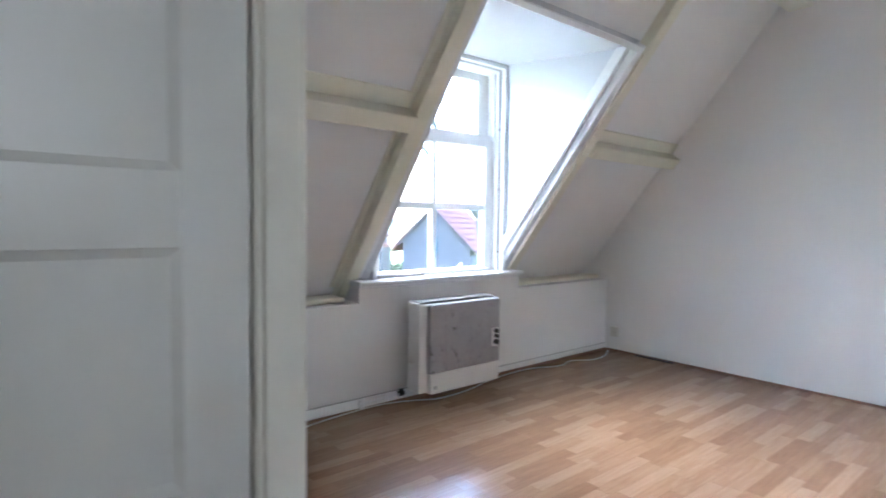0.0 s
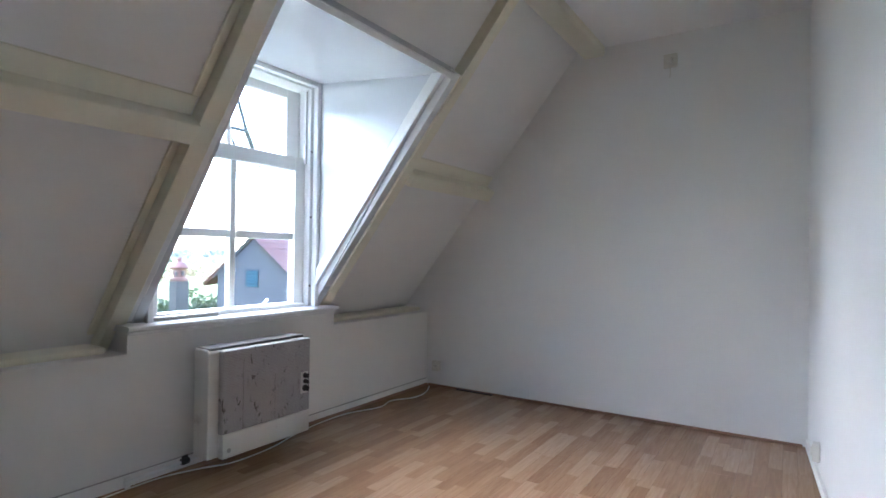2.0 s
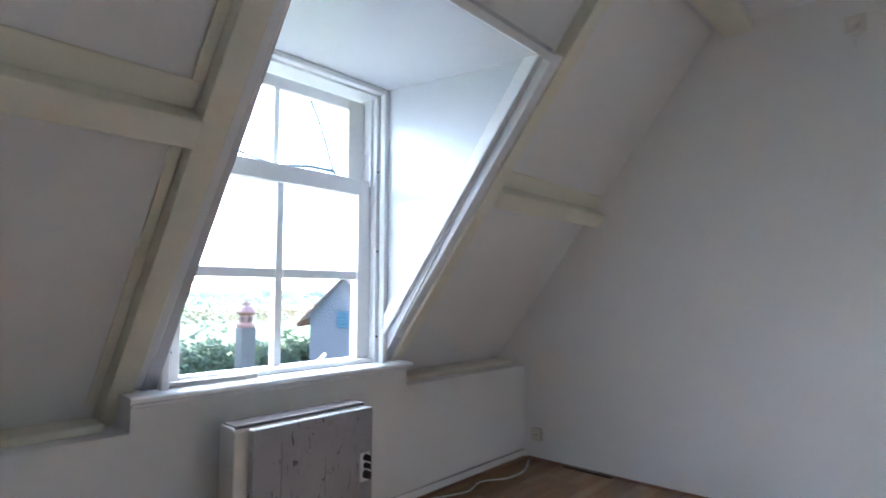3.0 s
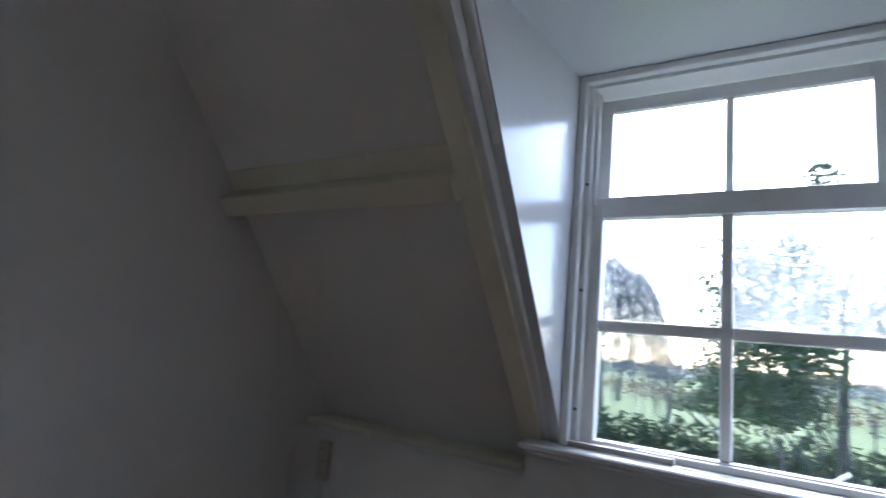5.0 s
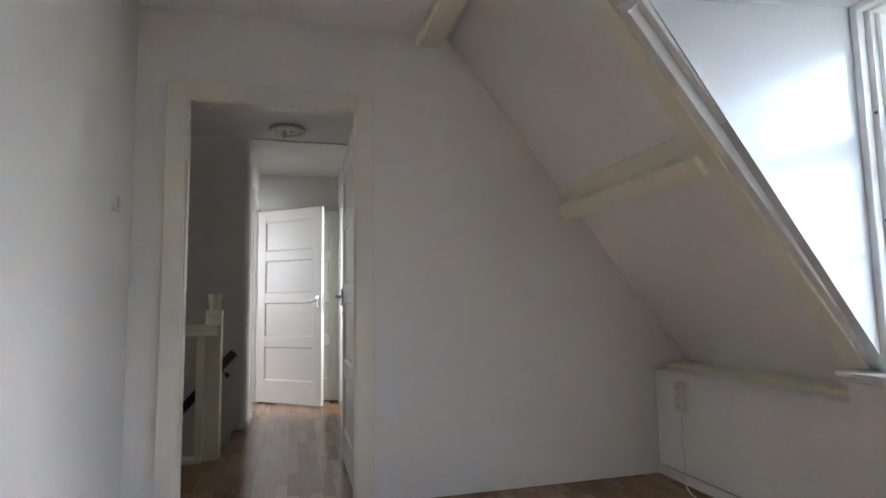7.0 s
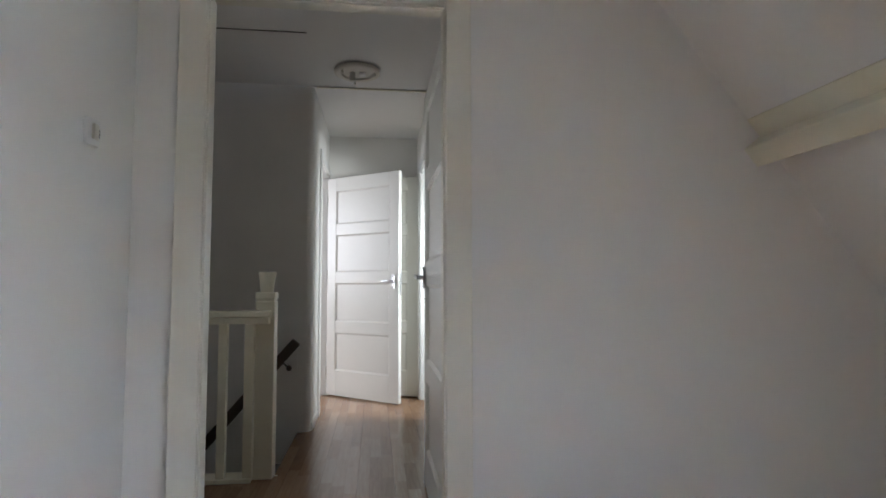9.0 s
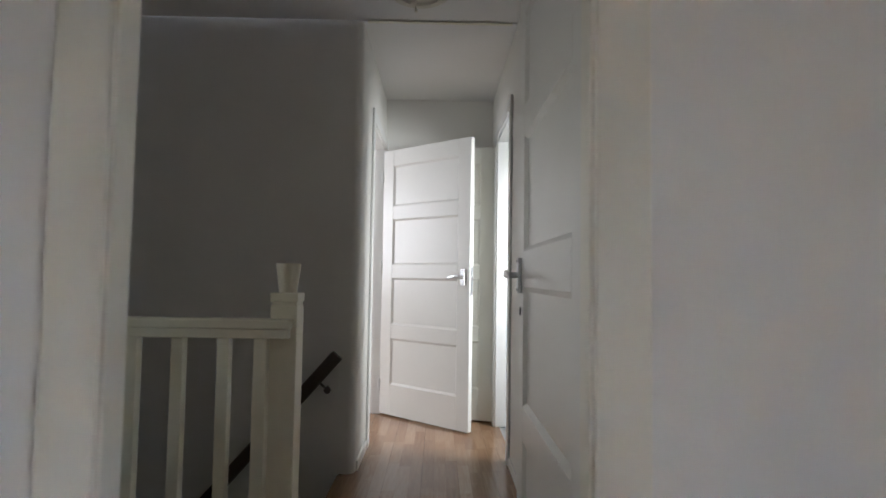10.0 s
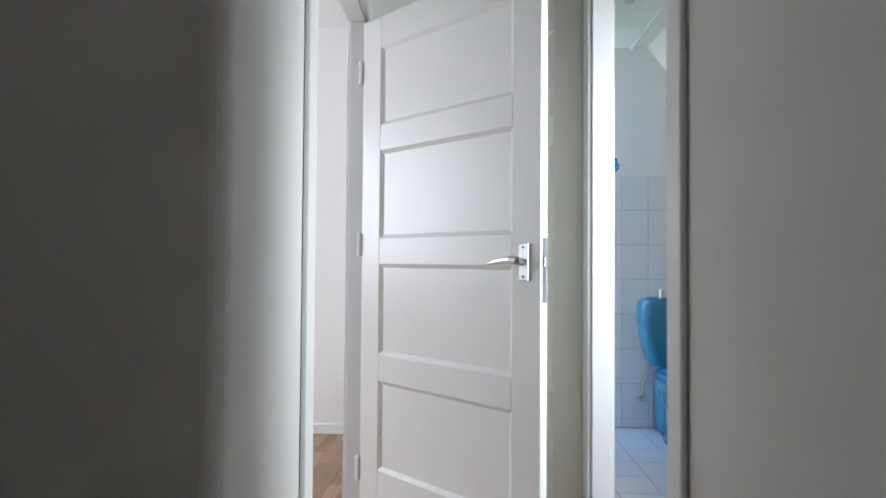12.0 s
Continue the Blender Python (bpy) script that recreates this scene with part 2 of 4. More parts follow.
def add_lathe(bm, profile, m, seg=24):
    """profile: (radius, height) pairs turned about z, placed by m."""
    rings = []
    for r, h in profile:
        rings.append([bm.verts.new(m @ Vector((max(r, 1e-4) * math.cos(2 * math.pi * i / seg), max(r, 1e-4) * math.sin(2 * math.pi * i / seg), h))) for i in range(seg)])
    for a, b in zip(rings, rings[1:]):
        for i in range(seg):
            bm.faces.new((a[i], a[(i + 1) % seg], b[(i + 1) % seg], b[i]))
    bm.faces.new(rings[0][::-1])
    bm.faces.new(rings[-1])
    bmesh.ops.recalc_face_normals(bm, faces=bm.faces[:])
    return bm


def lathe(profile, m=None, seg=24):
    return add_lathe(bmesh.new(), profile, m or Matrix(), seg)


def add_tube(bm, pts, r, seg=8):
    """A round tube along a line of points; r: one radius, or one for each point."""
    pts = [Vector(p) for p in pts]
    rs = r if isinstance(r, (list, tuple)) else [r] * len(pts)
    rings, side = [], None
    for i, p in enumerate(pts):
        d = (pts[min(i + 1, len(pts) - 1)] - pts[max(i - 1, 0)]).normalized()
        if side is None:
            side = d.orthogonal().normalized()
        side = (side - d * side.dot(d)).normalized()
        up = d.cross(side)
        rings.append([bm.verts.new(p + rs[i] * (math.cos(2 * math.pi * k / seg) * side + math.sin(2 * math.pi * k / seg) * up)) for k in range(seg)])
    for a, b in zip(rings, rings[1:]):
        for i in range(seg):
            bm.faces.new((a[i], a[(i + 1) % seg], b[(i + 1) % seg], b[i]))
    bm.faces.new(rings[0][::-1])
    bm.faces.new(rings[-1])
    return bm


def tube(pts, r, seg=8):
    return add_tube(bmesh.new(), pts, r, seg)


def finish(name, bm, mat, smooth=False):
    me = bpy.data.meshes.new(name)
    bm.normal_update()
    bm.to_mesh(me)
    bm.free()
    me.materials.append(mat)
    if smooth:
        me.polygons.foreach_set("use_smooth", [True] * len(me.polygons))
    return me


def thing(name, bm, mat, label="", category="", group="", kind="", smooth=False):
    return tagged(new(name, finish(name, bm, mat, smooth)), label, category, group, kind)


def empty(name, m, label, category, group="", kind=""):
    ob = new(name)
    ob.matrix_world = m
    return tagged(ob, label, category, group, kind)


def part(name, bm, mat, parent, label="", smooth=False):
    ob = new(name, finish(name, bm, mat, smooth))
    ob.parent = parent
    if label:
        ob["label"] = label
    return ob


def smooth_path(pts, n=6):
    """Points of a Catmull-Rom line through pts."""
    p = [Vector(q) for q in pts]
    p = [p[0]] + p + [p[-1]]
    out = []
    for a, b, c, d in zip(p, p[1:], p[2:], p[3:]):
        for i in range(n):
            t = i / n
            out.append(0.5 * ((2 * b) + (c - a) * t + (2 * a - 5 * b + 4 * c - d) * t * t + (3 * b - a - 3 * c + d) * t ** 3))
    out.append(p[-2])
    return out

# ---- plan (metres) ----
FAR = 3.635           # far gable wall of the room
CEILZ = 2.52          # ceiling of the room
HCEIL = 2.468         # ceiling of the hall
HALL_W, HALL_E = 1.632, 2.483   # side walls of the hall
STAIR_Y = -2.035      # wall of the stairwell
END = -3.375          # end wall of the hall
HOUSE_S = -4.43       # far gable of the bedroom
LAV_S = -4.68         # end wall of the lavatory
SL, SN = Vector((0.6187, 0, 0.7857)), Vector((0.7857, 0, -0.6187))   # up the roof slope, and into the room
S0 = Vector((-0.205, 0, 0.60))


def slope_matrix():
    """Local x up the slope, y along the room, z into the room."""
    m = Matrix.Identity(4)
    for i in range(3):
        m[i][0], m[i][1], m[i][2], m[i][3] = SL[i], (0, 1, 0)[i], SN[i], S0[i]
    return m


SM = slope_matrix()


def slope_box(s0, s1, y0, y1, n0, n1, bevel=0.0):
    bm = box(s0, s1, y0, y1, n0, n1, bevel, SM)
    bmesh.ops.recalc_face_normals(bm, faces=bm.faces[:])
    return bm


def s_at(z):
    return (z - 0.60) / 0.7857


PN = -0.045           # the boards lie back from the face of the laths
S_HEAD = s_at(2.06)
S_TOP = s_at(CEILZ + 0.06)

# ---- large structure: the room ----
ST = "structure"
floor = thing("floor", box(-0.25, 2.95, 0.0, FAR, -0.12, -0.012), SUBFLOOR, "laminate floor of wood-print strips", "floor", kind=ST)
bm = box(1.55, 2.555, END - 0.02, 0.0, -0.12, -0.012)
add_box(bm, 2.555, 4.3, -1.165, 0.0, -0.12, -0.012)
add_box(bm, 2.555, 5.6, HOUSE_S, STAIR_Y - 0.11, -0.12, -0.012)
hall_floor = thing("floor_hall", bm, SUBFLOOR, "laminate floor of the landing and hall", "floor", kind=ST)

# door wall with its opening
DX0, DX1, DH, DT = 1.793, 2.612, 2.045, 0.06   # the wall is a thin partition
bm = bmesh.new()
add_box(bm, -0.30, DX0 - 0.02, -DT, 0.0, 0.0, 2.7)
add_box(bm, DX0 - 0.02, DX1 + 0.02, -DT, 0.0, DH + 0.02, 2.7)
add_box(bm, DX1 + 0.02, 4.3, -DT, 0.0, 0.0, 2.7)
thing("wall_door_side", bm, WALL, "off-white painted wall with a doorway", "wall", kind=ST)
thing("wall_far", box(-0.30, 3.1, FAR, FAR + 0.12, 0.0, 2.7), WALL, "plain off-white gable wall", "wall", kind=ST)
# the inner side wall is not quite square to the room
thing("wall_inner", prism([(2.855, 0.0), (2.625, FAR), (2.765, FAR), (2.995, 0.0)], 0.0, 2.7, "z"), WALL, "off-white wall opposite the window", "wall", kind=ST)
bm = prism([(0.0, 0.0), (FAR, 0.0), (FAR, 0.60), (2.53, 0.60), (2.53, 0.70), (1.20, 0.70), (1.20, 0.60), (0.0, 0.60)], -0.25, 0.0, "x", 0.003)
thing("wall_knee", bm, WALL, "low white knee wall under the roof slope", "wall", kind=ST)
bm = slope_box(-0.06, S_TOP, 0.0, 1.26, -0.145, PN)
add_box(bm, -0.06, S_TOP, 2.478, FAR, -0.145, PN, 0, SM)
add_box(bm, S_HEAD, S_TOP, 1.26, 2.478, -0.145, PN, 0, SM)
bmesh.ops.recalc_face_normals(bm, faces=bm.faces[:])
thing("wall_slope", bm, PANEL, "sloping white boarded roof side", "wall", kind=ST)
thing("ceiling", box(1.16, 3.05, 0.0, FAR, CEILZ, CEILZ + 0.12), CEIL, "off-white ceiling of the room", "ceiling", kind=ST)
thing("ceiling_beam", box(1.30, 1.445, 0.0, FAR, 2.455, CEILZ + 0.03, 0.012), CREAM, "cream-painted beam where slope meets ceiling", "beam", kind=ST)

# the dormer: cheeks, ceiling, outer front
def roof_x(z):
    return -0.205 + (z - 0.60) / 1.27


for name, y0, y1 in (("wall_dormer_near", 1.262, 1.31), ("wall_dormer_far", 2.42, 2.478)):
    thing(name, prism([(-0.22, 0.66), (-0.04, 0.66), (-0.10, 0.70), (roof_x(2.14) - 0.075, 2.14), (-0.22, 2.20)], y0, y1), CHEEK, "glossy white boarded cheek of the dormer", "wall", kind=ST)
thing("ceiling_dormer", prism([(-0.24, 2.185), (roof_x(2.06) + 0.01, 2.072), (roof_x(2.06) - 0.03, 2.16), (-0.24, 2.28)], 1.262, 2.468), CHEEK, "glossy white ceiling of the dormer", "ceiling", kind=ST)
bm = bmesh.new()
add_box(bm, -0.24, -0.225, 1.15, 1.33, 0.5, 2.3)
add_box(bm, -0.24, -0.225, 2.40, 2.58, 0.5, 2.3)
thing("wall_dormer_front", bm, WHITE, "white outer face of the dormer", "wall", kind=ST)

# rafters, purlins, wall plates
def rafter(y0, y1, inner, w1, w2):
    """A cream rafter beside the dormer with white stepped moulding on the side towards it."""
    a = thing("trim_rafter", slope_box(-0.03, S_TOP - 0.08, y0, y1, PN, 0.024, 0.004), CREAM, "cream-painted rafter on the roof slope", "rafter", kind=ST)
    q0, q1 = (y1, y1 + w1) if inner > 0 else (y0 - w1, y0)
    part("moulding", slope_box(s_at(0.74), S_HEAD + 0.03, q0, q1, -0.10, 0.012, 0.004), WHITE, a)
    q0, q1 = (y1 + w1, y1 + w2) if inner > 0 else (y0 - w2, y0 - w1)
    part("moulding", slope_box(s_at(0.74), S_HEAD + 0.02, q0, q1, -0.10, -0.032, 0.006), WHITE, a)
    return a


rafter(1.150, 1.234, 1, 0.036, 0.070)
rafter(2.488, 2.572, -1, 0.058, 0.095)
thing("trim_header", slope_box(S_HEAD - 0.012, S_HEAD + 0.02, 1.27, 2.46, -0.06, 0.022, 0.005), WHITE, "thin white edge trim over the dormer", "trim", kind=ST)
for y0, y1 in ((0.0, 1.150), (2.572, FAR)):
    p = thing("trim_purlin", slope_box(s_at(1.515), s_at(1.585), y0, y1, PN, 0.050, 0.006), CREAM, "cream-painted purlin across the roof slope", "purlin", kind=ST)
    part("board", slope_box(s_at(1.585), s_at(1.65), y0 + 0.01, y1 - 0.01, PN, PN + 0.014, 0.003), CREAM, p)
    lo, hi = (y0 + 0.02, y1) if y0 == 0.0 else (y0, y1 - 0.02)
    e0, e1 = (y1 - 0.035, y1) if y0 == 0.0 else (y0, y0 + 0.035)
    part("cover_lath", slope_box(s_at(1.65), S_TOP - 0.1, e0, e1, PN, PN + 0.014, 0.004), CREAM, p)
    part("cover_lath", slope_box(s_at(0.66), s_at(1.515), e0, e1, PN, PN + 0.014, 0.004), CREAM, p)
    pl = thing("trim_wall_plate", box(-0.25, -0.075, y0, y1, 0.60, 0.632, 0.012), CREAM, "cream-painted wall plate on the knee wall", "wall plate", kind=ST)
# skirting
thing("baseboard_window_side", box(0.0, 0.012, 0.0, FAR, 0.0, 0.055, 0.003), WALL, "low white-painted skirting with worn edge", "baseboard", kind=ST)
thing("baseboard_far", box(0.02, 2.60, FAR - 0.014, FAR, 0.0, 0.014, 0.003), WOODEDGE, "thin brown wooden floor lath", "baseboard", kind=ST)
thing("baseboard_inner", prism([(2.840, 0.02), (2.613, FAR - 0.02), (2.626, FAR - 0.02), (2.852, 0.02)], 0.0, 0.05, "z"), WALL, "low white skirting", "baseboard", kind=ST)

thing("trim_floor_lath", box(0.0125, 0.022, 2.08, FAR - 0.02, 0.0, 0.018, 0.002), WOODEDGE, "bare brown lath along the floor edge", "lath", kind=ST)
thing("trim_skirting_gap", box(0.0, 0.0135, 0.02, FAR - 0.02, 0.0562, 0.058), BATTEN, "grey open joint above the skirting", "joint", kind=ST)

# ---- the room window ----
WY0, WY1, WZ0, WZ1 = 1.31, 2.42, 0.725, 2.165
PY = ((1.408, 1.822), (1.860, 2.287))
PU = ((1.412, 1.826), (1.856, 2.262))   # upper panes
win = empty("window_1", pose(0, 0, 0), "white six-pane wooden dormer window with raised sill", "window", kind=ST)


def ring(bm, x0, x1, y0, y1, z0, z1, w, bevel=0.003):
    """A rectangular frame of bars w wide."""
    add_box(bm, x0, x1, y0, y0 + w, z0, z1, bevel)
    add_box(bm, x0, x1, y1 - w, y1, z0, z1, bevel)
    add_box(bm, x0, x1, y0 + w, y1 - w, z1 - w, z1, bevel)
    add_box(bm, x0, x1, y0 + w, y1 - w, z0, z0 + w, bevel)
    return bm


part("casing", ring(bmesh.new(), -0.072, -0.034, WY0 + 0.001, WY1 - 0.001, 0.70, WZ1, 0.03, 0.005), WHITE, win)
part("window_frame", ring(bmesh.new(), -0.22, -0.074, WY0 + 0.001, WY1 - 0.001, 0.665, WZ1 + 0.01, 0.052), WHITE, win)
bm = bmesh.new()
# lower sash
add_box(bm, -0.176, -0.118, 1.363, PY[0][0], 0.72, 1.676, 0.004)
add_box(bm, -0.176, -0.118, PY[1][1], 2.367, 0.72, 1.676, 0.004)
add_box(bm, -0.176, -0.118, PY[0][0], PY[1][1], 0.72, 0.757, 0.004)
add_box(bm, -0.176, -0.118, PY[0][0], PY[1][1], 1.592, 1.676, 0.004)
lower = part("lower_sash", bm, WHITE, win)
bm = bmesh.new()
add_box(bm, -0.208, -0.177, 1.363, PU[0][0], 1.62, 2.112, 0.004)
add_box(bm, -0.208, -0.177, PU[1][1], 2.367, 1.62, 2.112, 0.004)
add_box(bm, -0.208, -0.177, PU[0][0], PU[1][1], 2.055, 2.112, 0.004)
add_box(bm, -0.208, -0.177, PU[0][0], PU[1][1], 1.62, 1.674, 0.004)
upper = part("upper_sash", bm, WHITE, win)
part("glazing_bar", box(-0.172, -0.128, 1.822, 1.860, 0.757, 1.592, 0.006), WHITE, lower)
part("glazing_bar", box(-0.205, -0.18, 1.826, 1.856, 1.674, 2.055, 0.005), WHITE, upper)
for i in (0, 1):
    part("glazing_bar", box(-0.172, -0.128, PY[i][0], PY[i][1], 1.152, 1.196, 0.006), WHITE, lower)
    for z0, z1, par, x in ((0.757, 1.152, lower, -0.158), (1.196, 1.592, lower, -0.158), (1.674, 2.055, upper, -0.197)):
        ob = part("pane", box(x - 0.002, x + 0.002, (PY if par is lower else PU)[i][0] - 0.004, (PY if par is lower else PU)[i][1] + 0.004, z0 - 0.004, z1 + 0.004), FOGGED if (i == 1 and 1.1 < z0 < 1.3) else GLASS, par)
        ob.visible_shadow = False
part("parting_bead", box(-0.117, -0.10, 1.363, 1.38, 1.64, 2.11, 0.003), WHITE, win)
part("parting_bead", box(-0.117, -0.10, 2.35, 2.367, 1.64, 2.11, 0.003), WHITE, win)
for y in (1.64, 2.09):
    part("sash_lift", box(-0.118, -0.098, y - 0.055, y + 0.055, 0.728, 0.742, 0.004), BLACK, lower, "black metal sash lift")
bm = bmesh.new()
for y in (1.352, 2.378):
    for z in (0.86, 1.3, 1.72):
        add_lathe(bm, [(0.006, 0), (0.006, 0.004), (0.002, 0.006)], pose(-0.074, y, z, 0, 90, 0), 10)
part("screw", bm, SUBFLOOR, win, "dark screw heads in the frame")
sill = prism([(-0.11, 0.70), (0.032, 0.70), (0.040, 0.706), (0.040, 0.720), (0.033, 0.726), (-0.11, 0.728)], 1.185, 2.535)
part("window_sill", sill, WHITE, win)
part("outer_sill", prism([(-0.24, 0.672), (-0.34, 0.650), (-0.34, 0.685), (-0.226, 0.712)], 1.26, 2.47), WHITE, win)
part("apron_bead", box(0.0, 0.012, 1.20, 2.53, 0.682, 0.70, 0.004), WHITE, win)

# ---- doors ----
PANELS_1 = ((0.20, 0.54), (0.65, 1.028), (1.145, 1.52), (1.62, 1.93))
PANELS = ((0.239, 0.585), (0.69, 1.042), (1.144, 1.49), (1.592, 1.905))


def lever(parent, x, y, z, side, toward, name="door_handle"):
    """A wing-shaped lever on a raised back plate; the leaf's face is at y, side points away from it, toward is the way the lever points."""
    bm = box(x - 0.017, x + 0.017, *sorted((y, y + side * 0.013)), z - 0.058, z + 0.058, 0.003)
    add_tube(bm, [(x, y + side * 0.012, z), (x, y + side * 0.040, z)], 0.0105, 12)
    rings = []
    for u, out, up, hh, tt in ((-0.012, 0.044, 0.004, 0.010, 0.010), (0.0, 0.048, 0.004, 0.0135, 0.011), (0.025, 0.052, 0.005, 0.0135, 0.010),
                               (0.055, 0.053, 0.003, 0.011, 0.008), (0.085, 0.052, -0.002, 0.008, 0.006), (0.108, 0.050, -0.007, 0.004, 0.004)):
        rings.append([bm.verts.new((x + toward * u, y + side * (out + tt * math.cos(2 * math.pi * k / 12)), z + up + hh * math.sin(2 * math.pi * k / 12))) for k in range(12)])
    for p, q in zip(rings, rings[1:]):
        for k in range(12):
            bm.faces.new((p[k], p[(k + 1) % 12], q[(k + 1) % 12], q[k]))
    bm.faces.new(rings[0][::-1])
    bm.faces.new(rings[-1])
    bmesh.ops.recalc_face_normals(bm, faces=bm.faces[:])
    h = part(name, bm, STEEL, parent, "aluminium wing lever on a raised plate")
    for dz in (-0.046, 0.046):
        part("plate_screw", lathe([(0.0042, 0), (0.0042, 0.0016), (0.002, 0.0022)], pose(x, y + side * 0.013, z + dz, -90 * side, 0, 0), 10), BLACK, h)
    return h


def panel_door(name, w, m, label, lever_out=True, h=2.015, panels=PANELS, hz=1.055):
    """A four-panel leaf: hinge edge at x=0, free edge at x=w, faces at y=0 and y=-0.04; built upright at the origin, then placed."""
    d = empty(name, Matrix(), label, "door", kind="")
    st = 0.105
    z0 = 0.012
    bm = bmesh.new()
    add_box(bm, 0, st, -0.04, 0, z0, z0 + h, 0.003)
    add_box(bm, w - st, w, -0.04, 0, z0, z0 + h, 0.003)
    zs = [z0] + [v for p in panels for v in p] + [z0 + h]
    for a, b in zip(zs[0::2], zs[1::2]):
        add_box(bm, st, w - st, -0.04, 0, a, b, 0.002)
    part("leaf_frame", bm, DOOR, d)
    for a, b in panels:
        bm = box(st - 0.002, w - st + 0.002, -0.028, -0.012, a - 0.002, b + 0.002)
        # sloped beads round the panel on both faces
        for y0, y1 in ((-0.012, -0.001), (-0.028, -0.039)):
            for p in ([(st, a), (w - st, a), (w - st - 0.014, a + 0.014), (st + 0.014, a + 0.014)], [(st, b), (w - st, b), (w - st - 0.014, b - 0.014), (st + 0.014, b - 0.014)],
                      [(st, a), (st, b), (st + 0.014, b - 0.014), (st + 0.014, a + 0.014)], [(w - st, a), (w - st, b), (w - st - 0.014, b - 0.014), (w - st - 0.014, a + 0.014)]):
                outer = [bm.verts.new((p[0][0], y1, p[0][1])), bm.verts.new((p[1][0], y1, p[1][1]))]
                inner = [bm.verts.new((p[2][0], y0, p[2][1])), bm.verts.new((p[3][0], y0, p[3][1]))]
                bm.faces.new(outer + inner)
        part("panel", bm, DOOR, d)
    if lever_out:
        lever(d, w - 0.055, 0, hz, 1, -1)
        lever(d, w - 0.055, -0.04, hz, -1, -1)
        for yy in ((0.0, -0.044) if name == "door_1" else ()):
            part("keyhole", box(w - 0.060, w - 0.050, yy, yy + 0.004, 0.935, 0.962, 0.001), BLACK, d)
        part("lock_plate", box(w, w + 0.002, -0.032, -0.008, 0.93, 1.13), STEEL, d)
        part("latch", box(w + 0.002, w + 0.010, -0.028, -0.012, 1.04, 1.07, 0.002), STEEL, d)
    for z in (0.22, 1.12, 1.82):
        bm = lathe([(0.009, -0.045), (0.009, 0.045), (0.004, 0.052)], pose(-0.008, -0.045, z), 12)
        add_box(bm, -0.004, 0.0, -0.044, -0.010, z - 0.045, z + 0.045)
        part("hinge", bm, STEEL if name == "door_3" else WHITE, d, smooth=False)
    d.matrix_world = m
    return d


def lined_opening(name, lo, hi, h, a, b, axis, mat, width=0.085):
    """Door lining and architraves on both faces of a wall a..b; the opening runs lo..hi along the wall."""
    d = empty(name, Matrix(), "painted wooden door frame with flat architraves", "door frame", kind=ST)

    def bx(u0, u1, v0, v1, z0, z1, bev=0.003):
        return box(u0, u1, v0, v1, z0, z1, bev) if axis == "x" else box(v0, v1, u0, u1, z0, z1, bev)

    e = 0.012
    part("jamb", bx(lo - 0.001, lo + 0.02, a - 0.002, b + 0.002, 0, h), mat, d)
    part("jamb", bx(hi - 0.02, hi + 0.001, a - 0.002, b + 0.002, 0, h), mat, d)
    part("head", bx(lo + 0.02, hi - 0.02, a - 0.002, b + 0.002, h - 0.02, h + 0.001), mat, d)
    for v0, v1 in ((a - 0.016, a - 0.002), (b + 0.002, b + 0.016)):
        part("architrave", bx(lo - width + e, lo + e, v0, v1, 0, h + width - e, 0.004), mat, d)
        part("architrave", bx(hi - e, hi + width - e, v0, v1, 0, h + width - e, 0.004), mat, d)
        part("architrave", bx(lo + e, hi - e, v0, v1, h - e, h + width - e, 0.004), mat, d)
    return d


lined_opening("trim_door_frame", DX0 - 0.02, DX1 + 0.02, DH + 0.02, -DT, 0.0, "x", FRAMEPAINT, 0.095)
# room door: stands open into the hall, at right angles to its wall
panel_door("door_1", 0.845, Matrix.Translation((DX0 - 0.045, -DT - 0.022, 0)) @ Matrix(((0, 1, 0, 0.03), (-1, 0, 0, 0), (0, 0, 1, 0), (0, 0, 0, 1))),
           "cream-white four-panel door standing open against the hall wall", panels=PANELS_1, hz=1.066)

# ---- hall, landing and stairwell ----
WC0, WC1 = -3.01, -2.25     # doorway of the lavatory
BD0, BD1 = -3.345, -2.545     # doorway of the bedroom
bm = bmesh.new()
add_box(bm, 1.572, HALL_W, WC1, -DT, 0, 2.7)
add_box(bm, 1.572, HALL_W, WC0, WC1, 2.06, 2.7)
add_box(bm, 1.572, HALL_W, HOUSE_S, WC0, 0, 2.7)
thing("wall_hall_window_side", bm, WALL, "off-white hall wall with the lavatory doorway", "wall", kind=ST)
bm = bmesh.new()
# rounded outer corner
pts = [(2.585, STAIR_Y), (2.523, STAIR_Y)] + [(2.523 - 0.04 * math.sin(a), STAIR_Y - 0.04 + 0.04 * math.cos(a)) for a in [radians(k) for k in (15, 30, 45, 60, 75, 90)]] + [(HALL_E, BD1), (2.545, BD1), (2.545, STAIR_Y - 0.11), (2.585, STAIR_Y - 0.11)]
add_prism(bm, pts, 0, 2.7, "z")
add_box(bm, HALL_E, 2.545, BD0, BD1, 2.06, 2.7)
add_box(bm, HALL_E, 2.545, HOUSE_S, BD0, 0, 2.7)
thing("wall_hall_stair_side", bm, WALL, "off-white hall wall with rounded corner at the stairs", "wall", kind=ST)
thing("wall_hall_end", box(HALL_W, HALL_E, END - 0.1, END, 0, 2.7), WALL, "off-white end wall of the hall", "wall", kind=ST)
thing("wall_stairwell", box(2.585, 5.6, STAIR_Y - 0.11, STAIR_Y, -2.9, 2.7), WALL, "off-white stairwell wall in shade", "wall", kind=ST)
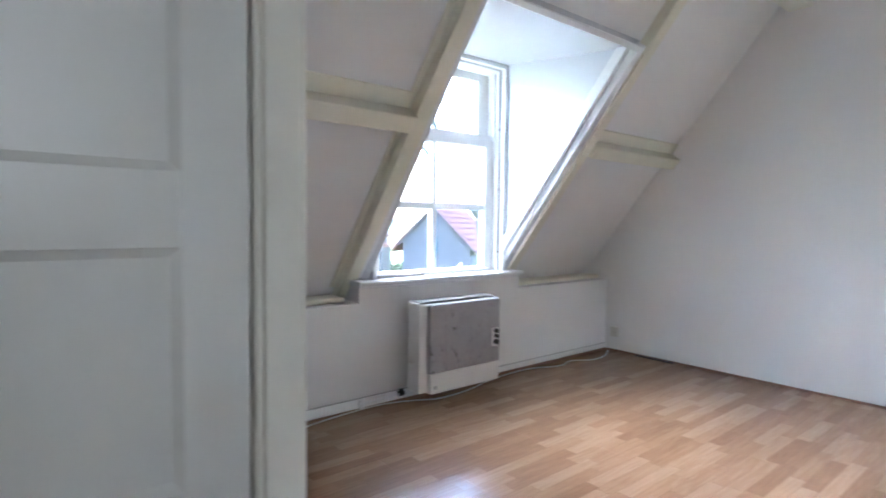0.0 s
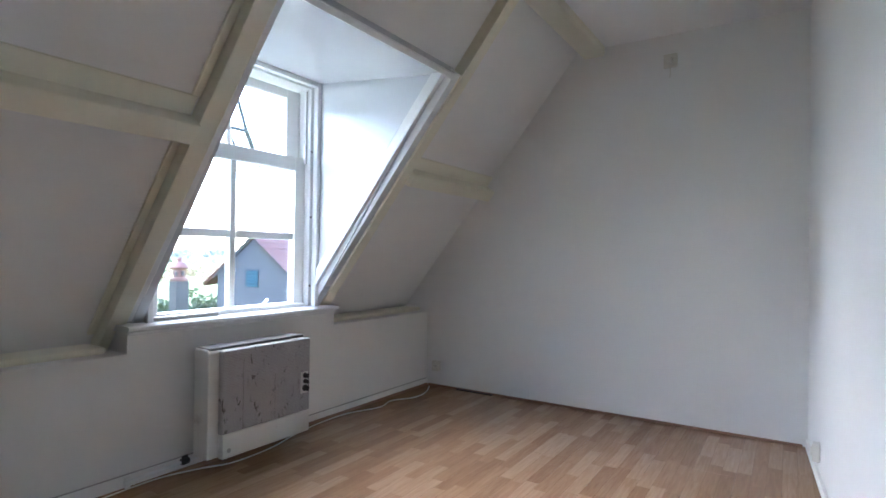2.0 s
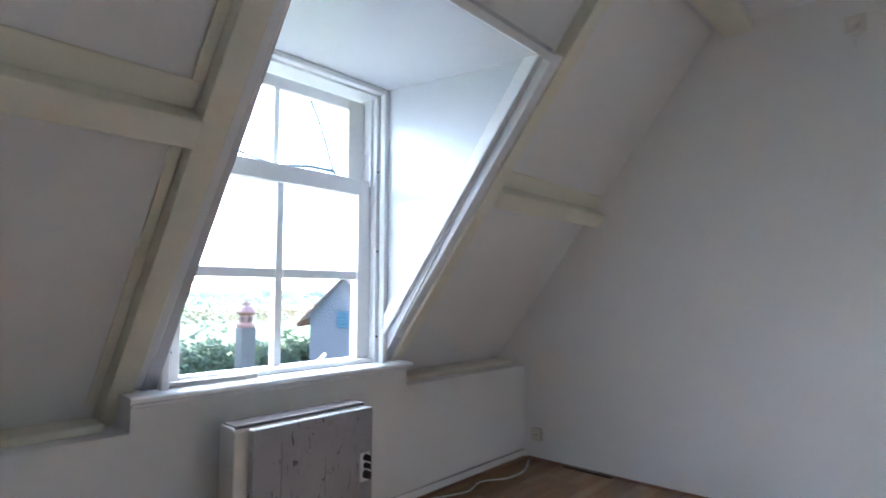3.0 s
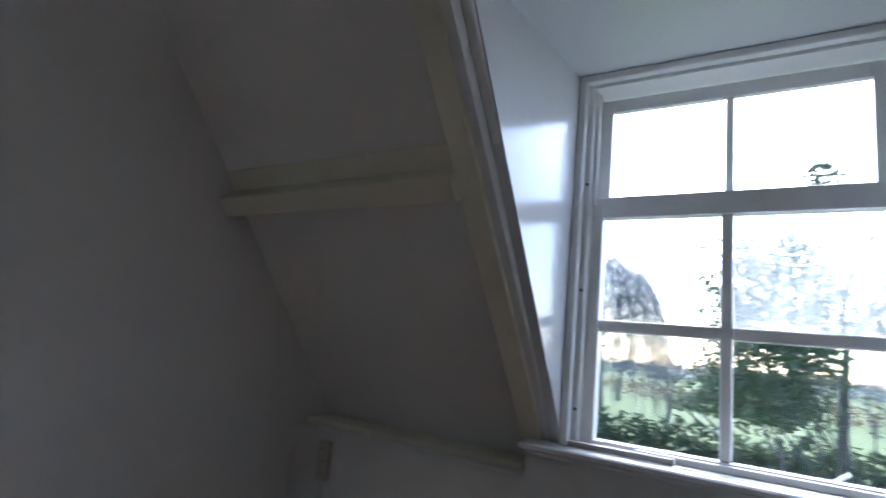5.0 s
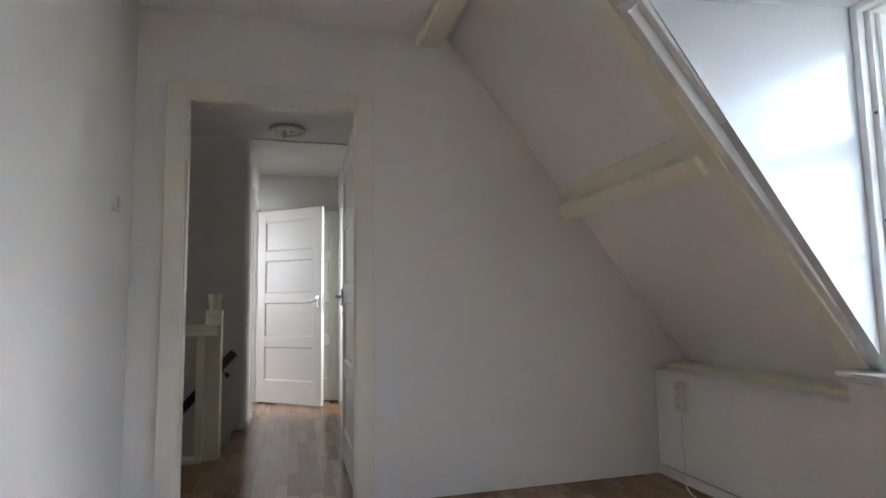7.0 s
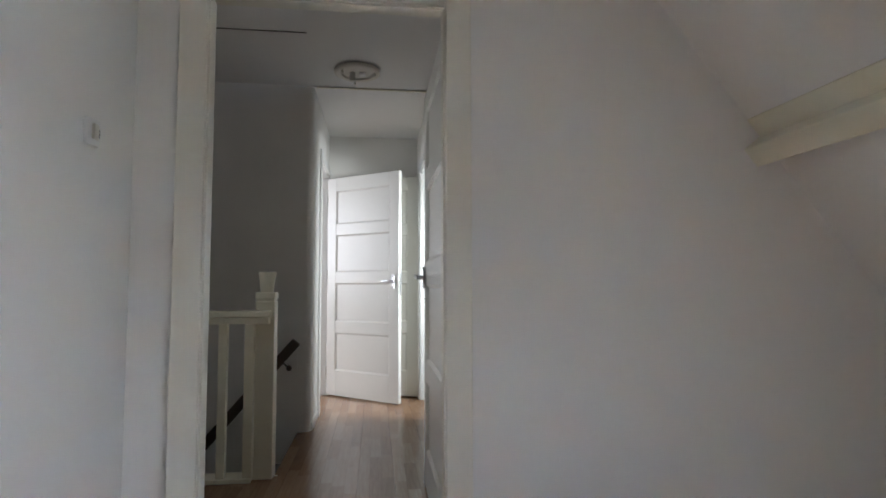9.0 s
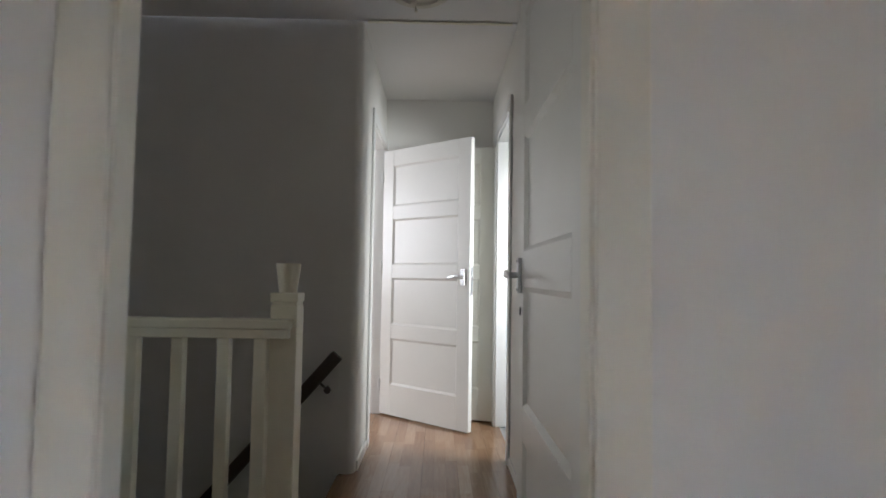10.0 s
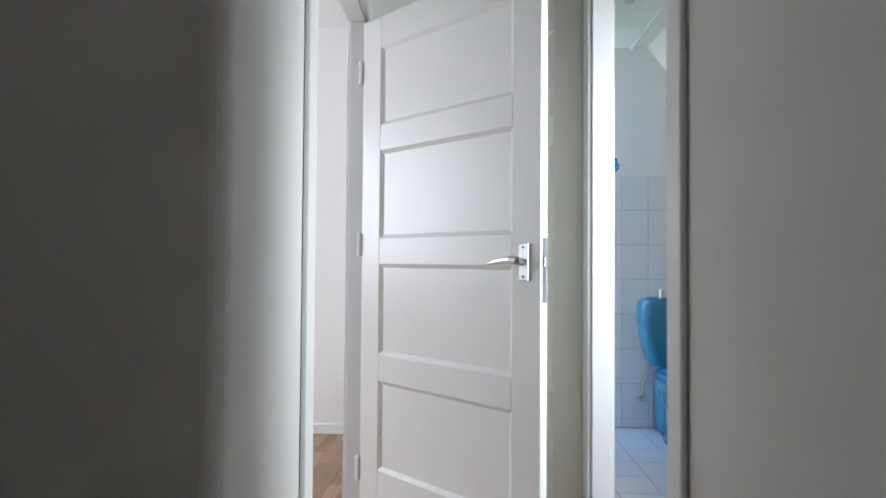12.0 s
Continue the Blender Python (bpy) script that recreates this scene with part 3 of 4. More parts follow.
thing("wall_stairwell_below", box(2.485, 2.585, STAIR_Y - 0.11, -1.165, -2.9, -0.12), WALL, "wall under the top step", "wall", kind=ST)
thing("wall_landing_end", box(4.3, 4.4, -1.165, 0.0, 0.0, 2.7), WALL, "off-white end wall of the landing", "wall", kind=ST)
thing("wall_stair_end", box(5.5, 5.6, STAIR_Y, -1.165, -2.9, 2.7), WALL, "off-white wall at the foot of the stairs", "wall", kind=ST)
thing("wall_stair_landing_side", box(2.585, 5.6, -1.165, -1.055, -2.9, -0.12), WALL, "off-white wall below the landing", "wall", kind=ST)
thing("wall_landing_upper", box(4.3, 5.5, -1.165, -1.055, -0.12, 2.7), WALL, "off-white wall beside the stairs", "wall", kind=ST)
bm = box(1.60, 5.6, STAIR_Y + 0.01, -DT, HCEIL, HCEIL + 0.1)
add_box(bm, 1.60, 2.523, END, STAIR_Y + 0.005, HCEIL - 0.004, HCEIL + 0.1)
thing("ceiling_hall", bm, CEIL, "off-white board ceiling of the hall", "ceiling", kind=ST)
thing("trim_ceiling_seam", box(HALL_W + 0.03, HALL_E - 0.02, STAIR_Y + 0.0, STAIR_Y + 0.022, HCEIL - 0.012, HCEIL - 0.004, 0.002), CREAM, "thin batten over the ceiling seam", "trim", kind=ST)
thing("baseboard_hall", box(HALL_E - 0.012, HALL_E, BD1 + 0.09, STAIR_Y - 0.05, 0, 0.055, 0.003), WHITE, "low white skirting at the hall corner", "baseboard", kind=ST)
thing("baseboard_hall_window_side", box(HALL_W, HALL_W + 0.012, WC1 + 0.08, -0.12, 0, 0.055, 0.003), WHITE, "low white skirting of the hall", "baseboard", kind=ST)

lined_opening("trim_lavatory_frame", WC0, WC1, 2.06, 1.572, HALL_W, "y", WHITE, 0.075)
lined_opening("trim_bedroom_frame", BD0, BD1, 2.06, HALL_E, 2.545, "y", WHITE, 0.075)


def hinge_pose(hx, hy, fx, fy):
    """Leaf with its hinge edge at h and free edge towards f."""
    d = Vector((fx - hx, fy - hy, 0)).normalized()
    n = Vector((-d.y, d.x, 0))
    return Matrix(((d.x, n.x, 0, hx), (d.y, n.y, 0, hy), (0, 0, 1, 0), (0, 0, 0, 1)))


# the bedroom leaf shows its y=-0.04 face, the lavatory leaf its y=0 face
panel_door("door_2", 0.836, hinge_pose(2.462, -3.342, 1.814, -2.820), "white four-panel bedroom door standing half open")
panel_door("door_3", 0.69, hinge_pose(1.645, -3.085, 2.31, -3.27), "white four-panel lavatory door standing wide open")

# ---- things in the room ----
SOOTY = material("sooty_outlet", (0.13, 0.11, 0.10), 0.7, vary=0.3, scale=14, fine=90, bump=0.2)


def gas_heater():
    h = empty("gas_heater", pose(0.0, 1.803, 0.0), "worn wall-hung gas heater with scuffed grey grille", "heater")
    c = prism([(0.085, 0.072), (0.20, 0.072), (0.20, 0.582), (0.185, 0.598), (0.085, 0.600)], -0.325, 0.285, "y", 0.006)
    part("case", c, CASE, h, "yellowed white enamel case")
    part("grille", box(0.20, 0.236, -0.272, 0.292, 0.186, 0.590, 0.006), GRILLE, h, "scuffed grey perforated grille")
    part("lower_panel", box(0.20, 0.238, -0.268, 0.290, 0.068, 0.184, 0.004), CASE, h, "white lower panel with dirt marks")
    part("top_grating", box(0.089, 0.192, -0.318, 0.280, 0.592, 0.605, 0.003), SOOTY, h, "dark top outlet grating")
    for y in (-0.155, 0.045):
        part("grille_seam", box(0.2355, 0.2366, y - 0.0009, y + 0.0009, 0.19, 0.54 if y < 0 else 0.43), SOOTY, h)
    ctl = part("control_panel", box(0.236, 0.241, 0.222, 0.275, 0.285, 0.405, 0.002), WHITEPLASTIC, h, "white panel with three black knobs")
    for z, r in ((0.385, 0.014), (0.352, 0.012), (0.315, 0.017)):
        bm = lathe([(r * 1.05, 0), (r, 0.006), (r * 0.86, 0.022), (r * 0.7, 0.024)], pose(0.241, 0.25, z, 0, 90, 0), 18)
        add_box(bm, 0.262, 0.272, 0.246, 0.254, z - r * 0.9, z + r * 0.9, 0.002)
        part("knob", bm, BLACK, ctl)
    part("badge", lathe([(0.011, 0), (0.011, 0.002), (0.006, 0.003)], pose(0.238, -0.235, 0.105, 0, 90, 0), 18), BATTEN, h)
    for y in (-0.2, 0.2):
        part("wall_bracket", box(0.0, 0.09, y - 0.02, y + 0.02, 0.30, 0.34, 0.002), STEEL, h)
    part("gas_pipe", tube(smooth_path([(0.03, -0.62, 0.03), (0.03, -0.45, 0.033), (0.03, -0.30, 0.04), (0.06, -0.22, 0.05), (0.10, -0.18, 0.097)], 5), 0.009, 8), WHITE, h)
    bm = lathe([(0.014, -0.02), (0.017, -0.01), (0.017, 0.01), (0.014, 0.02)], pose(0.03, -0.33, 0.04, 90, 0, 0), 12)
    add_box(bm, 0.025, 0.035, -0.345, -0.315, 0.05, 0.068, 0.003)
    part("gas_tap", bm, BLACK, h, "black gas tap")
    return h


gas_heater()


def outlet(name, m, label, sockets, w=0.06, step=0.052):
    """A surface box with round sunken sockets; its back lies on the wall, local x out of the wall."""
    o = empty(name, Matrix(), label, "socket")
    h = step * sockets + 0.012
    part("box", box(0, 0.032, -w / 2, w / 2, -h / 2, h / 2, 0.005), PLASTIC, o)
    for i in range(sockets):
        z = (i - (sockets - 1) / 2) * step
        s = part("socket", lathe([(0.0225, 0.0), (0.0225, 0.006), (0.019, 0.006), (0.018, 0.001), (0.003, 0.001)], pose(0.032, 0, z, 0, 90, 0), 20), PLASTIC, o)
        bm = bmesh.new()
        for dy in (-0.0095, 0.0095):
            add_lathe(bm, [(0.0027, 0), (0.0027, 0.0015)], pose(0.0335, dy, z, 0, 90, 0), 8)
        part("pin_hole", bm, BLACK, s)
    o.matrix_world = m
    return o


outlet("triple_socket", pose(0.0, 0.235, 0.475), "cream triple wall socket with a flex below", 3)
outlet("wall_socket", pose(0.10, FAR, 0.165, 0, 0, -90), "cream socket low on the wall in the corner", 1, 0.07, 0.07)
outlet("wall_socket", pose(2.661, 3.06, 0.15, 0, 0, 180 - 4), "white socket low on the inner wall", 1, 0.07, 0.07)
thing("power_flex", tube(smooth_path([(0.014, 0.235, 0.39), (0.016, 0.236, 0.30), (0.012, 0.228, 0.22), (0.014, 0.240, 0.14), (0.016, 0.236, 0.07), (0.024, 0.25, 0.015)], 5), 0.0035, 6), PLASTIC, "thin cream flex hanging from the socket", "cable", smooth=True)
pts = [(0.024, 0.25, 0.006), (0.10, 0.40, 0.005), (0.13, 0.62, 0.005), (0.07, 0.95, 0.005), (0.045, 1.20, 0.006), (0.05, 1.36, 0.006), (0.10, 1.52, 0.005), (0.16, 1.66, 0.005), (0.15, 1.90, 0.005), (0.09, 2.12, 0.005), (0.05, 2.35, 0.005), (0.05, 2.62, 0.005), (0.13, 2.86, 0.005), (0.09, 3.04, 0.005), (0.17, 3.20, 0.005), (0.16, 3.38, 0.005), (0.07, 3.57, 0.006)]
thing("floor_cable", tube(smooth_path(pts, 6), 0.0032, 6), PLASTIC, "loose cream cable lying along the skirting", "cable", smooth=True)
thing("cable_duct", box(0.012, 0.03, 1.19, 1.215, 0.0, 0.05, 0.003), WHITEPLASTIC, "short white pipe box at the skirting", "pipe cover")
thing("loose_lath", box(0.30, 0.62, FAR - 0.034, FAR - 0.016, 0.0, 0.012, 0.002), DARKWOOD, "loose dark lath on the floor edge", "lath")


def wall_fitting(m):
    f = empty("wall_lamp_holder", Matrix(), "cream lamp socket on the gable wall", "light fitting")
    part("base", box(0, 0.02, -0.042, 0.042, -0.045, 0.045, 0.005), PLASTIC, f)
    part("holder", lathe([(0.02, 0), (0.022, 0.02), (0.016, 0.045), (0.006, 0.047)], pose(0.02, 0, -0.005, 0, 90, 0), 16), PLASTIC, f)
    part("flex", tube([(0.018, 0.0, -0.045), (0.022, 0.002, -0.08), (0.016, -0.003, -0.11)], 0.003, 6), PLASTIC, f)
    f.matrix_world = m
    return f


wall_fitting(pose(1.872, FAR, 2.345, 0, 0, -90))
sw = empty("light_switch", Matrix(), "white switch box open beside the door", "switch")
part("plate", box(0, 0.012, -0.034, 0.034, -0.038, 0.038, 0.004), WHITEPLASTIC, sw)
part("rocker", box(0.014, 0.022, -0.014, 0.012, -0.022, 0.022, 0.003), PLASTIC, sw)
part("screw_hole", box(0.014, 0.016, 0.016, 0.024, -0.012, 0.012), BLACK, sw)
sw.matrix_world = pose(2.834, 0.33, 1.46, 0, 0, 180 - 3.6)
thing("loose_batten", box(-0.085, -0.045, 1.325, 1.70, 0.728, 0.748, 0.003), BATTEN, "grey weathered batten lying on the window sill", "batten")
stick = box(0, 0.10, -0.006, 0.006, -0.006, 0.006, 0.001, Matrix.Translation((-0.234, 2.10, 0.715)) @ Matrix.Rotation(radians(180), 4, "Z") @ pose(0, 0, 0, 0, -38, -90))
thing("outer_stick", stick, WHITE, "short white stick leaning on the outer sill", "stick")
thing("sash_board", box(-0.112, -0.088, 1.56, 2.36, 0.728, 0.752, 0.003), WHITE, "white wooden strip along the sash foot", "board")

# ---- landing and stairs ----
def balustrade():
    b = empty("balustrade", Matrix(), "cream-painted landing balustrade with square newel", "balustrade")
    nx, ny = 2.625, -1.165
    bm = box(nx - 0.05, nx + 0.05, ny - 0.05, ny + 0.05, -0.25, 0.940, 0.004)
    add_box(bm, nx - 0.046, nx + 0.046, ny - 0.046, ny + 0.046, 0.940, 0.953)
    add_box(bm, nx - 0.052, nx + 0.052, ny - 0.052, ny + 0.052, 0.953, 0.988, 0.004)
    newel = part("newel_post", bm, CREAM, b)
    # tapered pot on the post, wider at the top
    part("finial", lathe([(0.033, 0.985), (0.034, 1.0), (0.046, 1.092), (0.045, 1.099), (0.0, 1.1)], pose(nx, ny, 0), 24), CREAM, newel, smooth=False)
    bm = box(nx - 0.028, 4.3, ny + 0.038, ny + 0.098, 0.822, 0.856, 0.003)
    add_box(bm, nx - 0.035, 4.3, ny + 0.028, ny + 0.104, 0.856, 0.892, 0.006)
    part("top_rail", bm, CREAM, b)
    part("base_rail", box(nx + 0.05, 4.3, ny - 0.02, ny + 0.10, 0.0, 0.022, 0.003), CREAM, b)
    part("fascia", box(2.555, 4.3, ny - 0.03, ny - 0.005, -0.25, -0.002, 0.003), CREAM, b)
    x = nx + 0.075
    part("end_baluster", box(x - 0.028, x + 0.02, ny + 0.045, ny + 0.092, 0.022, 0.822, 0.003), CREAM, b)
    k = 0
    first = None
    while nx + 0.207 + 0.167 * k < 4.25:
        x = nx + 0.207 + 0.167 * k
        if first is None:
            first = part("baluster", box(-0.022, 0.022, -0.02, 0.02, 0.022, 0.822, 0.003), CREAM, b)
            first.location = (x, ny + 0.068, 0)
        else:
            o = new("baluster", first.data)
            o.parent = b
            o.location = (x, ny + 0.068, 0)
        k += 1
    return b


balustrade()
stairs = empty("staircase", pose(2.545, -1.59, 0), "steep painted wooden staircase going down", "staircase", kind=ST)
part("nosing", box(-0.02, 0.03, -0.44, 0.41, -0.035, 0.0, 0.008), LAMINATE, stairs)
for k in range(13):
    x, z = 0.03 + 0.195 * k, -0.205 * (k + 1)
    part("tread", box(x - 0.02, x + 0.225, -0.44, 0.40, z - 0.035, z, 0.006), DARKWOOD, stairs)
    part("riser", box(x - 0.005, x + 0.012, -0.44, 0.40, z, z + 0.17), WALL, stairs)


def handrail():
    h = empty("wall_handrail", Matrix(), "dark brown wooden handrail on the stairwell wall", "handrail")
    a, b = Vector((2.590, -1.97, 0.652)), Vector((4.525, -1.97, -1.563))
    d = (b - a).normalized()
    up = Vector((0, 1, 0)).cross(d)
    up = up if up.z > 0 else -up
    m = Matrix(((d.x, 0, up.x, a.x), (d.y, 1, up.y, a.y), (d.z, 0, up.z, a.z), (0, 0, 0, 1)))
    bm = box(0, (b - a).length, -0.022, 0.022, -0.055, 0.012, 0.008, m)
    bmesh.ops.recalc_face_normals(bm, faces=bm.faces[:])
    part("rail", bm, DARKWOOD, h)
    for q in (0.17, 1.1, 2.0):
        p = a + d * q - up * 0.06
        br = part("bracket", tube([tuple(p + up * 0.01), tuple(p - up * 0.03), tuple(p - up * 0.035 + Vector((0, -0.063, 0)))], 0.006, 8), BLACK, h)
        part("bracket_ball", lathe([(0.002, -0.02), (0.013, -0.015), (0.02, 0.0), (0.013, 0.015), (0.002, 0.02)], Matrix.Translation(p - up * 0.045 + Vector((0, 0.005, 0))), 16), DARKWOOD, br, smooth=True)
    return h


handrail()
thing("rail_backing_board", prism([(2.575, 0.585), (2.635, 0.585), (4.575, -1.635), (4.575, -1.835), (2.575, 0.445)], STAIR_Y, STAIR_Y + 0.012, "y"), WALL, "white board behind the handrail", "board", kind=ST)


def ceiling_fitting(m):
    c = empty("ceiling_light_base", Matrix(), "cream round ceiling light base with its shade missing", "ceiling light")
    part("disc", lathe([(0.145, 0), (0.150, -0.008), (0.150, -0.022), (0.135, -0.03), (0.105, -0.03), (0.098, -0.018), (0.0, -0.018)], Matrix(), 40), PLASTIC, c, smooth=False)
    part("shadow_gap", lathe([(0.135, 0.006), (0.135, 0.0)], Matrix(), 32), BLACK, c)
    part("lamp_holder", lathe([(0.018, -0.018), (0.020, -0.05), (0.017, -0.085), (0.012, -0.088)], pose(0.03, 0.0, 0, 14, 0, 0), 16), PLASTIC, c)
    part("terminal_block", box(-0.055, -0.015, -0.02, 0.025, -0.036, -0.018, 0.003), WHITEPLASTIC, c)
    for k in range(3):
        a = radians(40 + 120 * k)
        part("shade_screw", lathe([(0.006, -0.03), (0.006, -0.046), (0.009, -0.047), (0.009, -0.053)], pose(0.122 * math.cos(a), 0.122 * math.sin(a), 0), 10), PLASTIC, c)
    c.matrix_world = m
    return c


ceiling_fitting(pose(2.165, -1.675, HCEIL - 0.006))
thing("trim_ceiling_gap", box(2.435, 3.2, -1.165, -1.157, HCEIL - 0.003, HCEIL - 0.0005), BLACK, "dark open seam in the board ceiling", "seam", kind=ST)

# ---- lavatory ----
bm = box(0.0, 1.572, LAV_S - 0.1, LAV_S, -0.1, 2.7)
add_box(bm, -0.1, 1.572, -1.60, -1.5, -0.1, 2.7)
add_box(bm, -0.1, 0.0, LAV_S, -1.6, -0.1, 1.40)
thing("wall_lavatory", bm, WALL, "pale walls of the lavatory", "wall", kind=ST)
wf = thing("floor_lavatory", box(0.0, 1.60, LAV_S, -1.6, -0.1, -0.008), GROUT, "pale tiled lavatory floor", "floor", kind=ST)
bm = slope_box(0.6, S_TOP, LAV_S, -1.6, -0.37, -0.28)
thing("wall_lavatory_slope", bm, PANEL, "sloping painted roof side of the lavatory", "wall", kind=ST)
thing("ceiling_lavatory", box(0.85, 1.572, LAV_S, -1.6, 2.45, 2.55), CEIL, "pale lavatory ceiling", "ceiling", kind=ST)
thing("trim_lavatory_lath", box(0.985, 1.01, LAV_S, -1.6, 2.43, 2.45, 0.003), WHITE, "white lath along the lavatory ceiling edge", "trim", kind=ST)
wall_tiles = thing("wall_lavatory_tiling", box(0.05, 1.572, LAV_S, LAV_S + 0.012, 0.0, 1.605), GROUT, "white wall tiles to shoulder height", "tiling", kind=ST)


def toilet():
    t = empty("toilet", pose(0.785, LAV_S + 0.02, 0), "blue ceramic toilet with a matching cistern", "toilet")
    bm = bmesh.new()
    rows = []
    for z, w, d, r in ((0.42, 0.13, 0.12, 0.05), (0.45, 0.155, 0.15, 0.06), (0.56, 0.185, 0.17, 0.065), (0.70, 0.205, 0.18, 0.065), (0.79, 0.205, 0.18, 0.065), (0.825, 0.19, 0.165, 0.06), (0.838, 0.15, 0.13, 0.05)):
        ring = []
        for sx, sy, a0 in ((1, 1, 0), (-1, 1, 90), (-1, -1, 180), (1, -1, 270)):
            for i in range(6):
                a = math.radians(a0 + 18 * i)
                ring.append(bm.verts.new((sx * (w - r) + r * math.cos(a), 0.09 + sy * (d / 2 - min(r, d / 2.2)) + min(r, d / 2.2) * math.sin(a), z)))
        rows.append(ring)
    for a, b in zip(rows, rows[1:]):
        for i in range(24):
            bm.faces.new((a[i], a[(i + 1) % 24], b[(i + 1) % 24], b[i]))
    bm.faces.new(rows[0][::-1])
    bm.faces.new(rows[-1])
    part("cistern", bm, BLUE, t, smooth=True)
    part("flush_knob", lathe([(0.016, 0.836), (0.016, 0.885), (0.010, 0.892)], pose(0.06, 0.09, 0), 16), STEEL, t, "chrome flush knob")
    bm = bmesh.new()
    rings = []
    for z, rx, ry, cy in ((0.0, 0.11, 0.20, 0.30), (0.05, 0.10, 0.19, 0.30), (0.20, 0.105, 0.20, 0.32), (0.30, 0.16, 0.25, 0.37), (0.38, 0.185, 0.27, 0.39), (0.40, 0.18, 0.265, 0.39)):
        rings.append([bm.verts.new((rx * math.cos(2 * math.pi * i / 28), cy + ry * math.sin(2 * math.pi * i / 28), z)) for i in range(28)])
    for a, b in zip(rings, rings[1:]):
        for i in range(28):
            bm.faces.new((a[i], a[(i + 1) % 28], b[(i + 1) % 28], b[i]))
    bm.faces.new(rings[0][::-1])
    bm.faces.new(rings[-1])
    add_box(bm, -0.09, 0.09, 0.0, 0.20, 0.0, 0.38, 0.02)
    part("pan", bm, BLUE, t, smooth=True)
    bm = bmesh.new()
    for z, k in ((0.40, 1.0), (0.425, 1.0), (0.432, 0.93)):
        rings.append([bm.verts.new((0.19 * k * math.cos(2 * math.pi * i / 28), 0.40 + 0.25 * k * math.sin(2 * math.pi * i / 28), z)) for i in range(28)])
    for a, b in zip(rings[-3:], rings[-2:]):
        for i in range(28):
            bm.faces.new((a[i], a[(i + 1) % 28], b[(i + 1) % 28], b[i]))
    bm.faces.new(rings[-3][::-1])
    bm.faces.new(rings[-1])
    part("seat", bm, BLUE, t, smooth=True)
    return t


toilet()
v = empty("angle_valve", pose(0.945, LAV_S + 0.018, 0.20), "chrome angle valve with rosette on the tiles", "valve")
part("rosette", lathe([(0.032, 0), (0.030, 0.006), (0.012, 0.01)], pose(0, 0, 0, -90, 0, 0), 20), STEEL, v)
part("body", lathe([(0.011, 0.008), (0.011, 0.05), (0.016, 0.052), (0.016, 0.07)], pose(0, 0, 0, -90, 0, 0), 14), STEEL, v)
part("riser_pipe", tube(smooth_path([(0, 0.035, 0), (-0.01, 0.035, 0.08), (-0.05, 0.03, 0.20), (-0.10, 0.05, 0.235)], 5), 0.006, 8), STEEL, v)
hk = empty("blue_hook", pose(1.10, LAV_S + 0.0, 1.685), "blue plastic hook on the lavatory wall", "hook")
part("plate", box(-0.012, 0.012, 0, 0.010, -0.045, 0.045, 0.005), BLUEPLASTIC, hk)
part("peg", tube(smooth_path([(0, 0.01, -0.02), (0, 0.05, -0.035), (0, 0.06, 0.0)], 4), 0.008, 8), BLUEPLASTIC, hk)
lb = empty("lavatory_lamp_holder", pose(1.24, -3.9, 2.45), "porcelain lamp holder on the lavatory ceiling", "lamp holder")
part("base", lathe([(0.05, 0), (0.052, -0.015), (0.035, -0.03), (0.0, -0.03)], Matrix(), 24), PLASTIC, lb)
part("cup", lathe([(0.022, -0.03), (0.025, -0.07), (0.018, -0.072)], Matrix(), 16), PLASTIC, lb)

# ---- bedroom beyond the half-open door ----
bm = box(2.545, 5.6, HOUSE_S - 0.1, HOUSE_S, -0.1, 2.7)
add_box(bm, 5.5, 5.6, HOUSE_S, STAIR_Y - 0.11, -0.1, 2.7)
thing("wall_bedroom", bm, WALL, "plain off-white bedroom walls", "wall", kind=ST)
thing("ceiling_bedroom", box(2.485, 5.6, HOUSE_S, STAIR_Y - 0.11, 2.5, 2.6), CEIL, "off-white bedroom ceiling", "ceiling", kind=ST)
thing("baseboard_bedroom", box(2.56, 5.5, HOUSE_S, HOUSE_S + 0.014, 0, 0.06, 0.003), WHITE, "low white skirting of the bedroom", "baseboard", kind=ST)
thing("baseboard_end", box(HALL_W + 0.02, HALL_E - 0.02, END, END + 0.012, 0, 0.055, 0.003), DARKWOOD, "dark brown skirting at the hall end", "baseboard", kind=ST)

# ---- daylight of the unseen windows ----
lamp("lavatory_window_light", "AREA", 1.1, look((0.6, -2.15, 1.5), (2.1, -2.85, 1.0)), (1.0, 0.985, 0.90), size=0.6, size_y=0.9, spread=95)
lamp("bedroom_window_light", "AREA", 3.0, look((5.4, -2.95, 1.5), (2.2, -2.9, 0.9)), (1.0, 0.985, 0.98), size=1.2, size_y=1.4)

lamp("landing_window_light", "AREA", 0.10, look((4.25, -0.50, 1.5), (2.0, -0.40, 1.2)), (1.0, 0.94, 0.84), size=0.7, size_y=1.1, spread=80)

# ---- outdoors ----
GZ = -2.7
MEADOW = material("meadow_grass", (0.125, 0.16, 0.022), 0.9, vary=0.3, scale=0.25, fine=4.0, bump=0.3)
LEAF = leafy("dark_evergreen_leaves", (0.13, 0.165, 0.095), 0.5)
HEDGE = leafy("hedge_leaves", (0.075, 0.10, 0.05), 0.4)
AUTUMN = leafy("autumn_leaves", (0.24, 0.16, 0.09))
BARK = material("grey_bark", (0.10, 0.09, 0.08), 0.85, vary=0.3, scale=8, fine=40, bump=0.4)
TWIG = leafy("drooping_twigs", (0.15, 0.15, 0.145), 0.35)
